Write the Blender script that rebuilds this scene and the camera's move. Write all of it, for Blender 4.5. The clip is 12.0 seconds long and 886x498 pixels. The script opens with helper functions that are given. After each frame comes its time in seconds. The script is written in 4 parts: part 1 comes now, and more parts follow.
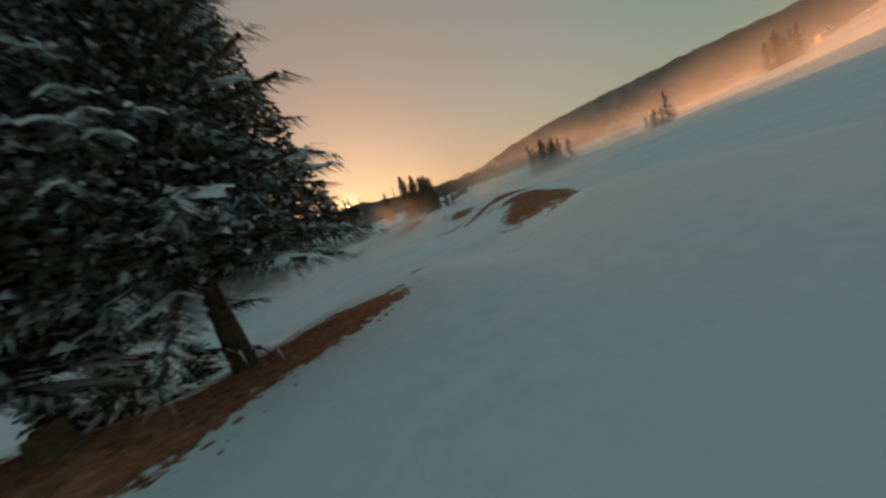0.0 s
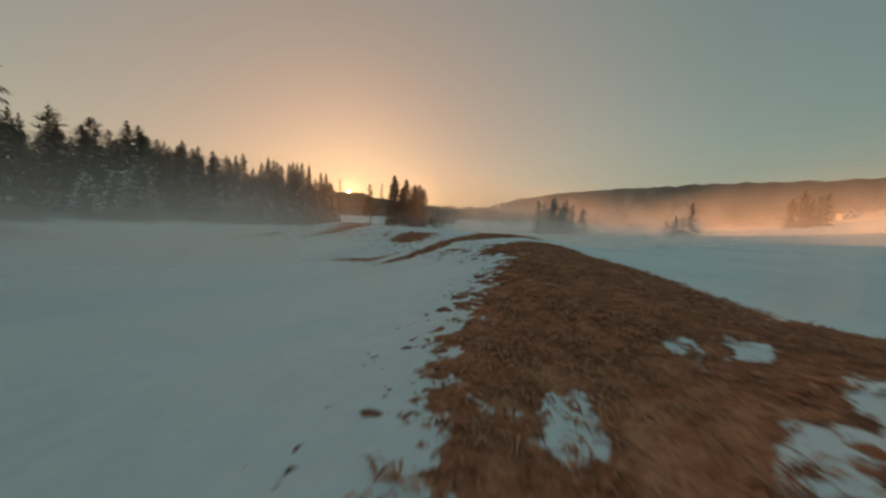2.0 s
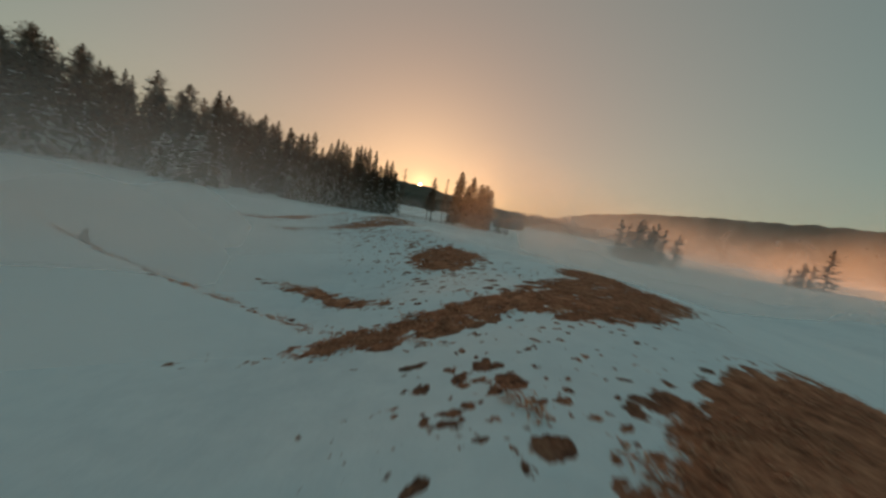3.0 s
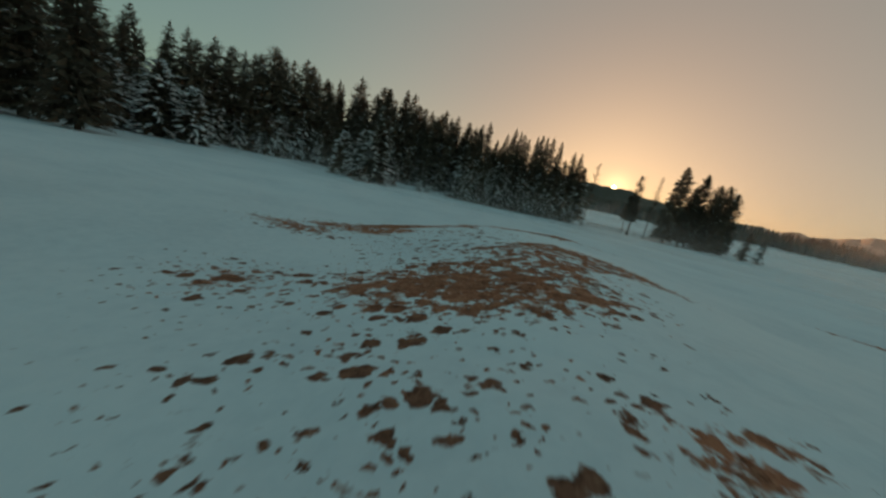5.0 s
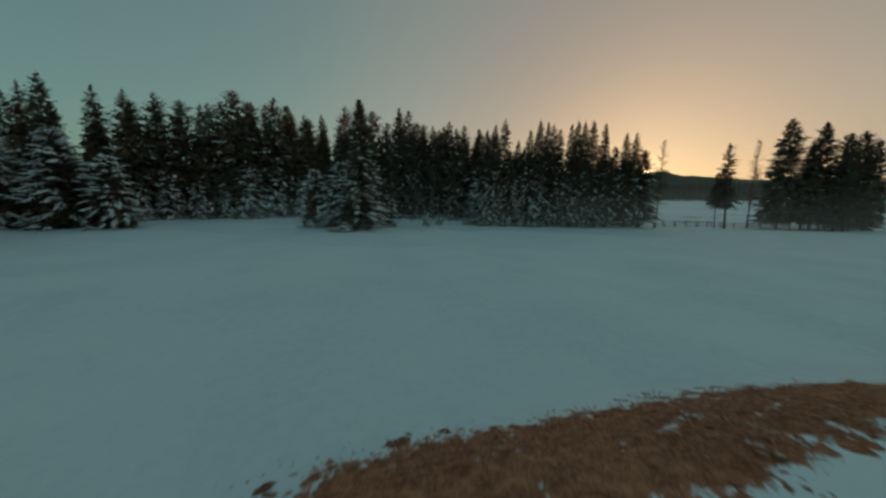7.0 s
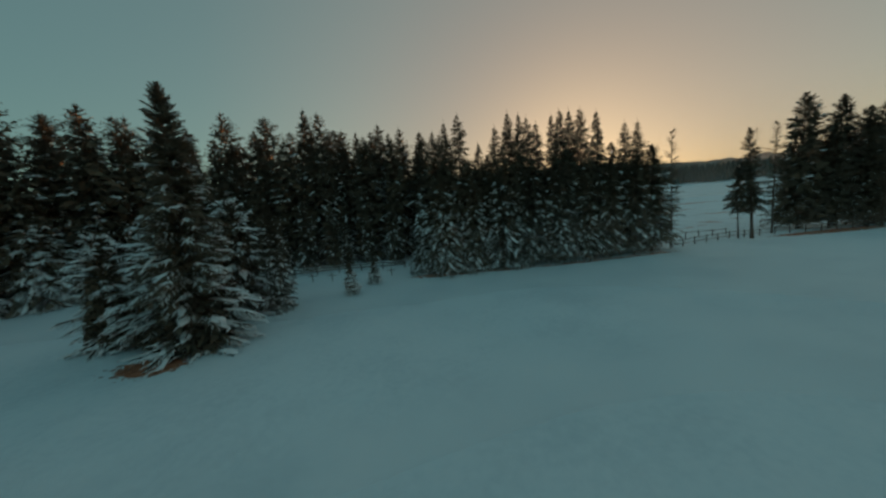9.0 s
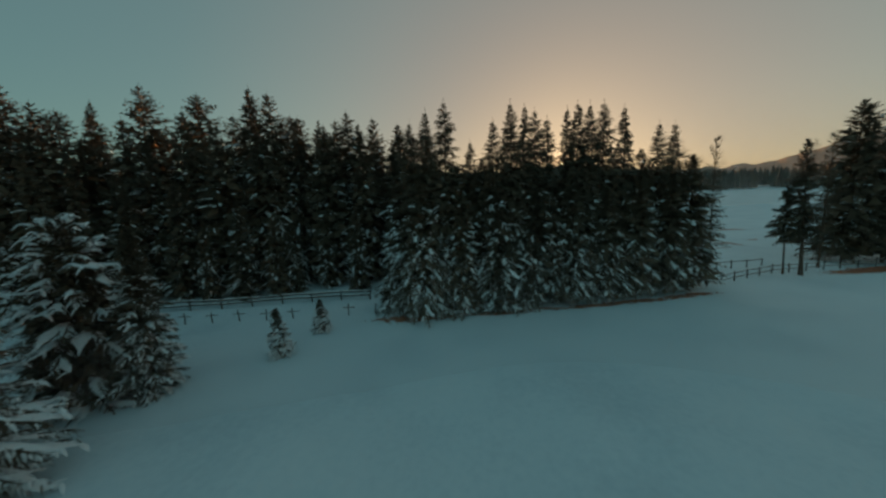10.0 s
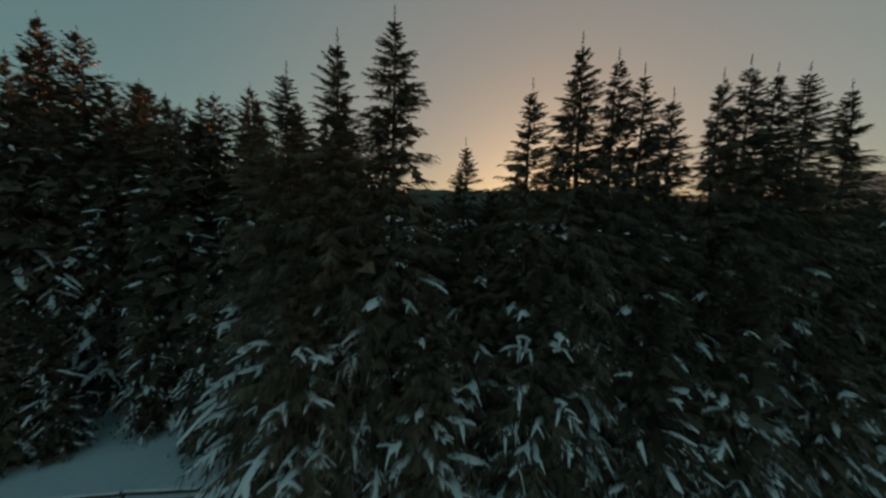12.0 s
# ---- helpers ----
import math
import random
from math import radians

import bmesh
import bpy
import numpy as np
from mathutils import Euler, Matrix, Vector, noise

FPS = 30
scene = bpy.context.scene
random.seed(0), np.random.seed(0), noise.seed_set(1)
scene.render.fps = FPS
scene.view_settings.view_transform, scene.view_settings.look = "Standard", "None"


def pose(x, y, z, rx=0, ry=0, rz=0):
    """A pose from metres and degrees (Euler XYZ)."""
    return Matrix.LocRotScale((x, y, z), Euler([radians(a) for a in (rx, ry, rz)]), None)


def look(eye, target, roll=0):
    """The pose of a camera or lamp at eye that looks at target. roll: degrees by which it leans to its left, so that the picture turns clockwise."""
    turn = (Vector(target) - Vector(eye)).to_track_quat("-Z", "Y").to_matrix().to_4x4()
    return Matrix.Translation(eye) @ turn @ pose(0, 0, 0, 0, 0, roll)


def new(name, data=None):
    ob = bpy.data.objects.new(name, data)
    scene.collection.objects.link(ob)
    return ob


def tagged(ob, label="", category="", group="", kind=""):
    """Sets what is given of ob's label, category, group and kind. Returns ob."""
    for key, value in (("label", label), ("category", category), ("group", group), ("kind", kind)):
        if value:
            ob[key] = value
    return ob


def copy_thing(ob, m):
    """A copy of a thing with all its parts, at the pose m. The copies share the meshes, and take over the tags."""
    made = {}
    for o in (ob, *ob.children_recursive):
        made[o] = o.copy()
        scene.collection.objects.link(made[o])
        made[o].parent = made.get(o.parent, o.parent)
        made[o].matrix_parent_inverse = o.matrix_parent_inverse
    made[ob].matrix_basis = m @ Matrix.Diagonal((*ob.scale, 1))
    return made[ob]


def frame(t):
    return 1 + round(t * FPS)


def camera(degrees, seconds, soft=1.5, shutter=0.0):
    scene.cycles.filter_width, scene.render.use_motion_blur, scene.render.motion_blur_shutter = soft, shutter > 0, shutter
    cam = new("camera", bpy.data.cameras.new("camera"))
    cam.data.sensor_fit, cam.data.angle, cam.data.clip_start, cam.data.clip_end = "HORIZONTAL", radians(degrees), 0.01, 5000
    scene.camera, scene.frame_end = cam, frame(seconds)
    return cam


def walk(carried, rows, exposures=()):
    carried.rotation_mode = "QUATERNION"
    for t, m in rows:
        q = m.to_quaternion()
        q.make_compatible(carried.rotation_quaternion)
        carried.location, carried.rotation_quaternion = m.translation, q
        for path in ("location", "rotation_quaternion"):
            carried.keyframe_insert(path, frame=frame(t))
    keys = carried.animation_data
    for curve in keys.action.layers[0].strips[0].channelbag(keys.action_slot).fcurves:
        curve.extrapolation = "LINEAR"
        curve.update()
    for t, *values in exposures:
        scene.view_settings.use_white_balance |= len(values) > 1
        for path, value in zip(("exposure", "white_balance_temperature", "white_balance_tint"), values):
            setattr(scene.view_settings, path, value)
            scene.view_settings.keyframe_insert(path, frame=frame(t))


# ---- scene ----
cam = camera(106.9, 12.0, soft=2.5, shutter=0.2)
PATH = [
    (0, (-16.813, -63.275, 3.644), (-15.809, -61.566, 3.384), -20.3),
    (0.5, (-13.765, -59.268, 3.074), (-12.642, -57.629, 2.847), -14.9),
    (1, (-10.391, -55.806, 2.657), (-9.205, -54.207, 2.466), -9.3),
    (1.5, (-6.974, -52.869, 2.477), (-5.78, -51.273, 2.314), -3.1),
    (2, (-3.801, -49.608, 2.437), (-2.679, -47.959, 2.295), 2.5),
    (2.5, (-0.863, -46.152, 2.699), (0.12, -44.417, 2.538), 6.3),
    (3, (1.417, -42.224, 3.169), (2.221, -40.402, 2.985), 10.7),
    (5, (6.567, -24.06, 3.963), (6.354, -22.111, 3.57), 13.0),
    (5.5, (6.951, -19.226, 4.102), (6.521, -17.314, 3.702), 11.5),
    (6, (6.633, -14.212, 4.198), (6.118, -12.315, 3.826), 8.9),
    (6.5, (5.924, -8.959, 4.407), (5.419, -7.053, 4.072), 5.1),
    (7, (5.128, -3.559, 5.044), (4.692, -1.628, 4.755), 1.3),
    (9, (2.181, 18.989, 9.343), (2.026, 20.966, 9.081), -4.5),
    (9.5, (2.072, 24.732, 10.414), (1.968, 26.709, 10.133), -3.2),
    (10, (2.327, 30.444, 11.456), (2.263, 32.422, 11.167), -2.2),
    (10.5, (2.658, 36.027, 12.426), (2.631, 38.008, 12.149), -0.9),
    (11, (2.861, 41.337, 13.311), (2.861, 43.319, 13.039), 0.3),
    (11.5, (3.113, 46.775, 14.062), (3.124, 48.759, 13.81), 1.5),
    (12, (3.378, 52.534, 14.59), (3.41, 54.524, 14.391), 1.5),
]
EXPOSURE = [(0, 0.69, 8150, 13), (1.5, 0.8, 8250, 13), (3, 0.71, 8250, 13), (5, 0.71, 7650, 6), (7, 0.6, 7250, 0), (9, 0.58, 6900, -3), (10.5, 0.51, 6700, -4), (12, 0.46, 6950, 2)]
walk(cam, [(t, look(eye, target, roll)) for t, eye, target, roll in PATH], EXPOSURE)

# ---- light ----
SUN_AZ, SUN_EL = radians(18.1), radians(4.6)
world = bpy.data.worlds.new("winter_sky")
scene.world = world
world.use_nodes = True
wn = world.node_tree.nodes
sky = wn.new("ShaderNodeTexSky")
sky.sky_type = "NISHITA"
sky.sun_disc = False
sky.sun_elevation, sky.sun_rotation = SUN_EL, SUN_AZ
sky.altitude, sky.air_density, sky.dust_density, sky.ozone_density = 900, 1.0, 2.2, 1.5
wn["Background"].inputs["Strength"].default_value = 0.15
thin_haze = wn.new("ShaderNodeGamma")  # high thin haze evens the sky out
thin_haze.inputs["Gamma"].default_value = 0.44
warm = wn.new("ShaderNodeMix")
warm.data_type, warm.blend_type = "RGBA", "MULTIPLY"
warm.inputs["Factor"].default_value = 1.0
away = wn.new("ShaderNodeVectorMath")  # how near a part of the sky lies to the sun
away.operation = "DOT_PRODUCT"
away.inputs[1].default_value = (math.sin(SUN_AZ) * math.cos(SUN_EL), math.cos(SUN_AZ) * math.cos(SUN_EL), math.sin(SUN_EL))
tint = wn.new("ShaderNodeValToRGB")
tint.color_ramp.interpolation = "B_SPLINE"
for k, (p, c) in enumerate(((0.0, (0.6, 0.9, 0.9, 1)), (0.55, (0.7, 0.87, 0.845, 1)), (0.8, (1.03, 0.97, 0.89, 1)), (1.0, (0.93, 0.74, 0.71, 1)))):
    e = tint.color_ramp.elements[k] if k < 2 else tint.color_ramp.elements.new(p)
    e.position, e.color = p, c
world.node_tree.links.new(wn.new("ShaderNodeTexCoord").outputs["Generated"], away.inputs[0])
world.node_tree.links.new(away.outputs["Value"], tint.inputs["Fac"])
world.node_tree.links.new(tint.outputs["Color"], warm.inputs["B"])
world.node_tree.links.new(sky.outputs[0], thin_haze.inputs["Color"])
world.node_tree.links.new(thin_haze.outputs[0], warm.inputs["A"])
vivid = wn.new("ShaderNodeHueSaturation")
vivid.inputs["Saturation"].default_value = 1.04
core = wn.new("ShaderNodeMix")  # the bright glow round the sun itself
core.data_type, core.blend_type = "RGBA", "ADD"
core.inputs["Factor"].default_value = 0.002
world.node_tree.links.new(warm.outputs["Result"], vivid.inputs["Color"])
world.node_tree.links.new(vivid.outputs[0], core.inputs["A"])
world.node_tree.links.new(sky.outputs[0], core.inputs["B"])
DISC_EL = radians(5.0)
near_sun = wn.new("ShaderNodeVectorMath")
near_sun.operation = "DOT_PRODUCT"
near_sun.inputs[1].default_value = (math.sin(SUN_AZ) * math.cos(DISC_EL), math.cos(SUN_AZ) * math.cos(DISC_EL), math.sin(DISC_EL))
peak = wn.new("ShaderNodeMath")
peak.operation, peak.inputs[1].default_value = "POWER", 2200
aureole = wn.new("ShaderNodeMix")
aureole.data_type, aureole.blend_type = "RGBA", "ADD"
aureole.inputs["B"].default_value = (3.4, 1.6, 0.8, 1)
world.node_tree.links.new(away.inputs[0].links[0].from_socket, near_sun.inputs[0])
world.node_tree.links.new(near_sun.outputs["Value"], peak.inputs[0])
world.node_tree.links.new(peak.outputs[0], aureole.inputs["Factor"])
world.node_tree.links.new(core.outputs["Result"], aureole.inputs["A"])
world.node_tree.links.new(aureole.outputs["Result"], wn["Background"].inputs["Color"])

sun_way = Vector((math.sin(SUN_AZ) * math.cos(SUN_EL), math.cos(SUN_AZ) * math.cos(SUN_EL), math.sin(SUN_EL)))
sun_data = bpy.data.lights.new("sun", "SUN")
sun_data.energy, sun_data.angle, sun_data.color = 4.6, radians(0.6), (1.0, 0.41, 0.16)
sun = new("sun", sun_data)
sun.matrix_world = look(sun_way * 100, (0, 0, 0))


# ---- materials ----
def material(name):
    m = bpy.data.materials.new(name)
    m.use_nodes = True
    return m, m.node_tree.nodes, m.node_tree.links, m.node_tree.nodes["Principled BSDF"]


def noise_tex(n, l, scale, detail=4.0, rough=0.55, coords=None):
    t = n.new("ShaderNodeTexNoise")
    t.inputs["Scale"].default_value, t.inputs["Detail"].default_value, t.inputs["Roughness"].default_value = scale, detail, rough
    if coords is None:
        coords = n.new("ShaderNodeTexCoord").outputs["Object"]
    l.new(coords, t.inputs["Vector"])
    return t


def ramp(n, l, fac, stops):
    r = n.new("ShaderNodeValToRGB")
    while len(r.color_ramp.elements) < len(stops):
        r.color_ramp.elements.new(0.5)
    for e, (p, c) in zip(r.color_ramp.elements, stops):
        e.position, e.color = p, (*c, 1)
    l.new(fac, r.inputs["Fac"])
    return r


def mixed(n, l, fac, a, b):
    m = n.new("ShaderNodeMix")
    m.data_type = "RGBA"
    l.new(fac, m.inputs["Factor"])
    l.new(a, m.inputs["A"])
    l.new(b, m.inputs["B"])
    return m.outputs["Result"]


def bump(n, l, height, strength, distance, bsdf):
    b = n.new("ShaderNodeBump")
    b.inputs["Strength"].default_value, b.inputs["Distance"].default_value = strength, distance
    l.new(height, b.inputs["Height"])
    l.new(b.outputs[0], bsdf.inputs["Normal"])
    return b


def math_node(n, l, op, a, b=None, clamp=False):
    m = n.new("ShaderNodeMath")
    m.operation, m.use_clamp = op, clamp
    for i, v in enumerate((a, b)):
        if v is None:
            continue
        if isinstance(v, (int, float)):
            m.inputs[i].default_value = v
        else:
            l.new(v, m.inputs[i])
    return m.outputs[0]


def plain_noise_material(name, stops, scale, rough, bump_strength=0.0, bump_dist=0.02, by_island=0.0, by_object=0.6):
    m, n, l, p = material(name)
    t = noise_tex(n, l, scale)
    fac = t.outputs["Fac"]
    if by_island:
        g = n.new("ShaderNodeNewGeometry")
        o = n.new("ShaderNodeObjectInfo")
        a = math_node(n, l, "MULTIPLY", g.outputs["Random Per Island"], by_island)
        b = math_node(n, l, "MULTIPLY", o.outputs["Random"], by_island * by_object)
        fac = math_node(n, l, "ADD", math_node(n, l, "ADD", math_node(n, l, "MULTIPLY", fac, 1 - by_island), a), b)
    l.new(ramp(n, l, fac, stops).outputs["Color"], p.inputs["Base Color"])
    p.inputs["Roughness"].default_value = rough
    if bump_strength:
        bump(n, l, t.outputs["Fac"], bump_strength, bump_dist, p)
    return m


def ground_material():
    m, n, l, p = material("snow_and_grass")
    pos = n.new("ShaderNodeTexCoord").outputs["Object"]
    att = n.new("ShaderNodeAttribute")
    att.attribute_name = "grass"
    fine = noise_tex(n, l, 2.6, 5, 0.62, pos)
    blot = noise_tex(n, l, 0.5, 4, 0.6, pos)
    tiny = noise_tex(n, l, 24, 4, 0.65, pos)
    drift = noise_tex(n, l, 0.16, 3, 0.5, pos)
    a = math_node(n, l, "MULTIPLY", math_node(n, l, "SUBTRACT", fine.outputs["Fac"], 0.5), 1.8)
    b = math_node(n, l, "MULTIPLY", math_node(n, l, "SUBTRACT", blot.outputs["Fac"], 0.5), 0.9)
    s = math_node(n, l, "ADD", att.outputs["Fac"], math_node(n, l, "ADD", a, b))
    spots = n.new("ShaderNodeTexVoronoi")
    spots.inputs["Scale"].default_value, spots.inputs["Randomness"].default_value = 2.1, 1.0
    wob = n.new("ShaderNodeVectorMath")
    wob.operation = "MULTIPLY_ADD"
    l.new(fine.outputs["Color"], wob.inputs[0])
    wob.inputs[1].default_value = (0.55, 0.55, 0.55)
    l.new(pos, wob.inputs[2])
    l.new(wob.outputs[0], spots.inputs["Vector"])
    crumbs = n.new("ShaderNodeTexVoronoi")
    crumbs.inputs["Scale"].default_value, crumbs.inputs["Randomness"].default_value = 4.6, 1.0
    l.new(wob.outputs[0], crumbs.inputs["Vector"])
    for tex, room, gain in ((spots, 0.32, 0.82), (crumbs, 0.34, 0.66)):
        size = math_node(n, l, "MULTIPLY", math_node(n, l, "ADD", att.outputs["Fac"], room, True), math_node(n, l, "MULTIPLY", tex.outputs["Color"], gain))
        blob = math_node(n, l, "MULTIPLY", math_node(n, l, "SUBTRACT", size, tex.outputs["Distance"]), 2.2)
        s = math_node(n, l, "MAXIMUM", s, math_node(n, l, "ADD", blob, 0.5))
    mask = n.new("ShaderNodeMapRange")
    mask.inputs["From Min"].default_value, mask.inputs["From Max"].default_value = 0.5, 0.62
    l.new(s, mask.inputs["Value"])
    clumps = noise_tex(n, l, 4.0, 4, 0.65, pos)
    g_mix = math_node(n, l, "ADD", math_node(n, l, "MULTIPLY", tiny.outputs["Fac"], 0.35), math_node(n, l, "MULTIPLY", blot.outputs["Fac"], 0.2))
    g_col = ramp(n, l, math_node(n, l, "ADD", g_mix, math_node(n, l, "MULTIPLY", clumps.outputs["Fac"], 0.45)),
                 [(0.37, (0.1, 0.044, 0.028)), (0.49, (0.44, 0.17, 0.098)), (0.62, (0.71, 0.33, 0.2))])
    s_col = ramp(n, l, math_node(n, l, "ADD", math_node(n, l, "MULTIPLY", drift.outputs["Fac"], 0.6), math_node(n, l, "MULTIPLY", fine.outputs["Fac"], 0.4)),
                 [(0.3, (0.68, 0.785, 0.835)), (0.52, (0.8, 0.897, 0.935)), (0.72, (0.855, 0.94, 0.965))])
    earth_and_shade = ramp(n, l, tiny.outputs["Fac"], [(0.3, (0.03, 0.028, 0.026)), (0.7, (0.11, 0.085, 0.07))])
    hole = n.new("ShaderNodeMapRange")  # small holes in the snow: bare earth and pit shade in one dark colour
    hole.inputs["From Min"].default_value, hole.inputs["From Max"].default_value = 0.62, 0.2
    hole.inputs["To Max"].default_value = 0.6
    l.new(att.outputs["Fac"], hole.inputs["Value"])
    part_dark = math_node(n, l, "MULTIPLY", hole.outputs[0], math_node(n, l, "MULTIPLY", spots.outputs["Color"], 1.7, True), True)
    bare = mixed(n, l, part_dark, g_col.outputs["Color"], earth_and_shade.outputs["Color"])
    l.new(mixed(n, l, mask.outputs[0], s_col.outputs["Color"], bare), p.inputs["Base Color"])
    p.inputs["Specular IOR Level"].default_value = 0.12
    r = n.new("ShaderNodeMapRange")
    r.inputs["To Min"].default_value, r.inputs["To Max"].default_value = 0.8, 0.95
    l.new(mask.outputs[0], r.inputs["Value"])
    l.new(r.outputs[0], p.inputs["Roughness"])
    h1 = math_node(n, l, "MULTIPLY", fine.outputs["Fac"], 0.1)
    h2 = math_node(n, l, "MULTIPLY", tiny.outputs["Fac"], math_node(n, l, "ADD", math_node(n, l, "MULTIPLY", mask.outputs[0], 0.25), 0.006))
    h3 = math_node(n, l, "MULTIPLY", mask.outputs[0], -0.15)
    bump(n, l, math_node(n, l, "ADD", math_node(n, l, "ADD", h1, h2), h3), 0.7, 0.3, p)
    return m


GROUND = ground_material()
SNOW = plain_noise_material("branch_snow", [(0.3, (0.86, 0.875, 0.89)), (0.7, (0.94, 0.945, 0.95))], 6, 0.6, 0.4, 0.03)
NEEDLE = plain_noise_material("spruce_needles", [(0.2, (0.056, 0.046, 0.033)), (0.5, (0.094, 0.075, 0.052)), (0.85, (0.18, 0.13, 0.083))], 0.6, 0.75, by_island=0.5)
BARK = plain_noise_material("spruce_bark", [(0.3, (0.05, 0.03, 0.02)), (0.6, (0.12, 0.075, 0.05)), (0.8, (0.17, 0.12, 0.09))], 9, 0.9, 0.8, 0.03)
LARCH = plain_noise_material("larch_twigs", [(0.3, (0.08, 0.055, 0.035)), (0.7, (0.17, 0.12, 0.075))], 5, 0.85)
FROSTED = plain_noise_material("frosted_needles", [(0.2, (0.06, 0.041, 0.03)), (0.55, (0.11, 0.074, 0.053)), (0.64, (0.2, 0.16, 0.135)), (0.73, (0.45, 0.46, 0.48)), (1.0, (0.75, 0.77, 0.8))], 0.8, 0.75, by_island=0.72, by_object=0.0)
GRASS = plain_noise_material("dry_grass", [(0.15, (0.14, 0.06, 0.036)), (0.5, (0.48, 0.19, 0.108)), (0.9, (0.71, 0.34, 0.205))], 1.2, 0.9, by_island=0.6)
WOOD = plain_noise_material("weathered_wood", [(0.3, (0.05, 0.04, 0.033)), (0.7, (0.14, 0.115, 0.095))], 7, 0.85, 0.6, 0.01)
WOODS = plain_noise_material("far_woods", [(0.3, (0.02, 0.028, 0.024)), (0.7, (0.05, 0.06, 0.045))], 0.05, 0.9, by_island=0.4)
PLASTER = plain_noise_material("white_plaster", [(0.3, (0.68, 0.66, 0.62)), (0.7, (0.8, 0.78, 0.74))], 2, 0.8, 0.2, 0.01)
ROOF = plain_noise_material("dark_roof", [(0.3, (0.05, 0.04, 0.035)), (0.7, (0.1, 0.08, 0.07))], 3, 0.8, 0.3, 0.02)
PANE = plain_noise_material("window_pane", [(0.3, (0.02, 0.025, 0.03)), (0.7, (0.03, 0.035, 0.04))], 3, 0.08)


# ---- building helpers ----
def mesh_from(name, verts, faces, mat, smooth=False):
    me = bpy.data.meshes.new(name)
    verts = np.asarray(verts, np.float32).reshape(-1, 3)
    faces = np.asarray(faces, np.int32)
    me.vertices.add(len(verts))
    me.vertices.foreach_set("co", verts.ravel())
    k = faces.shape[1]
    me.loops.add(faces.size)
    me.loops.foreach_set("vertex_index", faces.ravel())
    me.polygons.add(len(faces))
    me.polygons.foreach_set("loop_start", np.arange(len(faces), dtype=np.int32) * k)
    me.polygons.foreach_set("loop_total", np.full(len(faces), k, np.int32))
    me.polygons.foreach_set("use_smooth", np.full(len(faces), smooth))
    me.materials.append(mat)
    me.update(calc_edges=True)
    me.validate()
    return me


def under(name, data, parent, label=""):
    ob = new(name, data)
    ob.parent = parent
    return tagged(ob, label)


def part(name, bm, mat, parent, label=""):
    me = bpy.data.meshes.new(name)
    bm.to_mesh(me)
    bm.free()
    me.materials.append(mat)
    return under(name, me, parent, label)


def tube(points, radii, sides=7):
    """A closed tapered tube along points, as quads."""
    pts = np.asarray(points, float)
    way = np.gradient(pts, axis=0)
    way /= np.linalg.norm(way, axis=1)[:, None]
    ref = np.where(np.abs(way[:, 2:]) > 0.9, [[1.0, 0, 0]], [[0, 0, 1.0]])
    a = np.cross(way, ref)
    a /= np.linalg.norm(a, axis=1)[:, None]
    b = np.cross(way, a)
    ang = np.linspace(0, 2 * np.pi, sides, endpoint=False)
    ring = np.cos(ang)[None, :, None] * a[:, None] + np.sin(ang)[None, :, None] * b[:, None]
    v = (pts[:, None] + ring * np.asarray(radii)[:, None, None]).reshape(-1, 3)
    f = []
    for i in range(len(pts) - 1):
        for j in range(sides):
            k = (j + 1) % sides
            f.append((i * sides + j, i * sides + k, (i + 1) * sides + k, (i + 1) * sides + j))
    return v, np.array(f)


def joined(pieces):
    vs, fs, at = [], [], 0
    for v, f in pieces:
        vs.append(v)
        fs.append(np.asarray(f) + at)
        at += len(v)
    return np.concatenate(vs), np.concatenate(fs)


# ---- ground shape ----
def smooth(a, b, x):
    t = np.clip((x - a) / (b - a), 0, 1)
    return t * t * (3 - 2 * t)


def lumps(x, y, size, seed):
    """Smooth rolling ups and downs, about -1 to 1."""
    r = np.random.RandomState(seed)
    h = 0
    for _ in range(6):
        a, ph, s = r.uniform(0, 2 * np.pi), r.uniform(0, 2 * np.pi), r.uniform(0.7, 1.5)
        h = h + np.sin((np.cos(a) * x + np.sin(a) * y) * 2 * np.pi / (size * s) + ph)
    return h / 3.2


def crest_x(y):
    return np.interp(y, [-75, -60, -50, -45, -40, -34, -28, -10, 6], [-14, -7, 0.6, 4.4, 6.6, 9.4, 10.5, 9, 8])


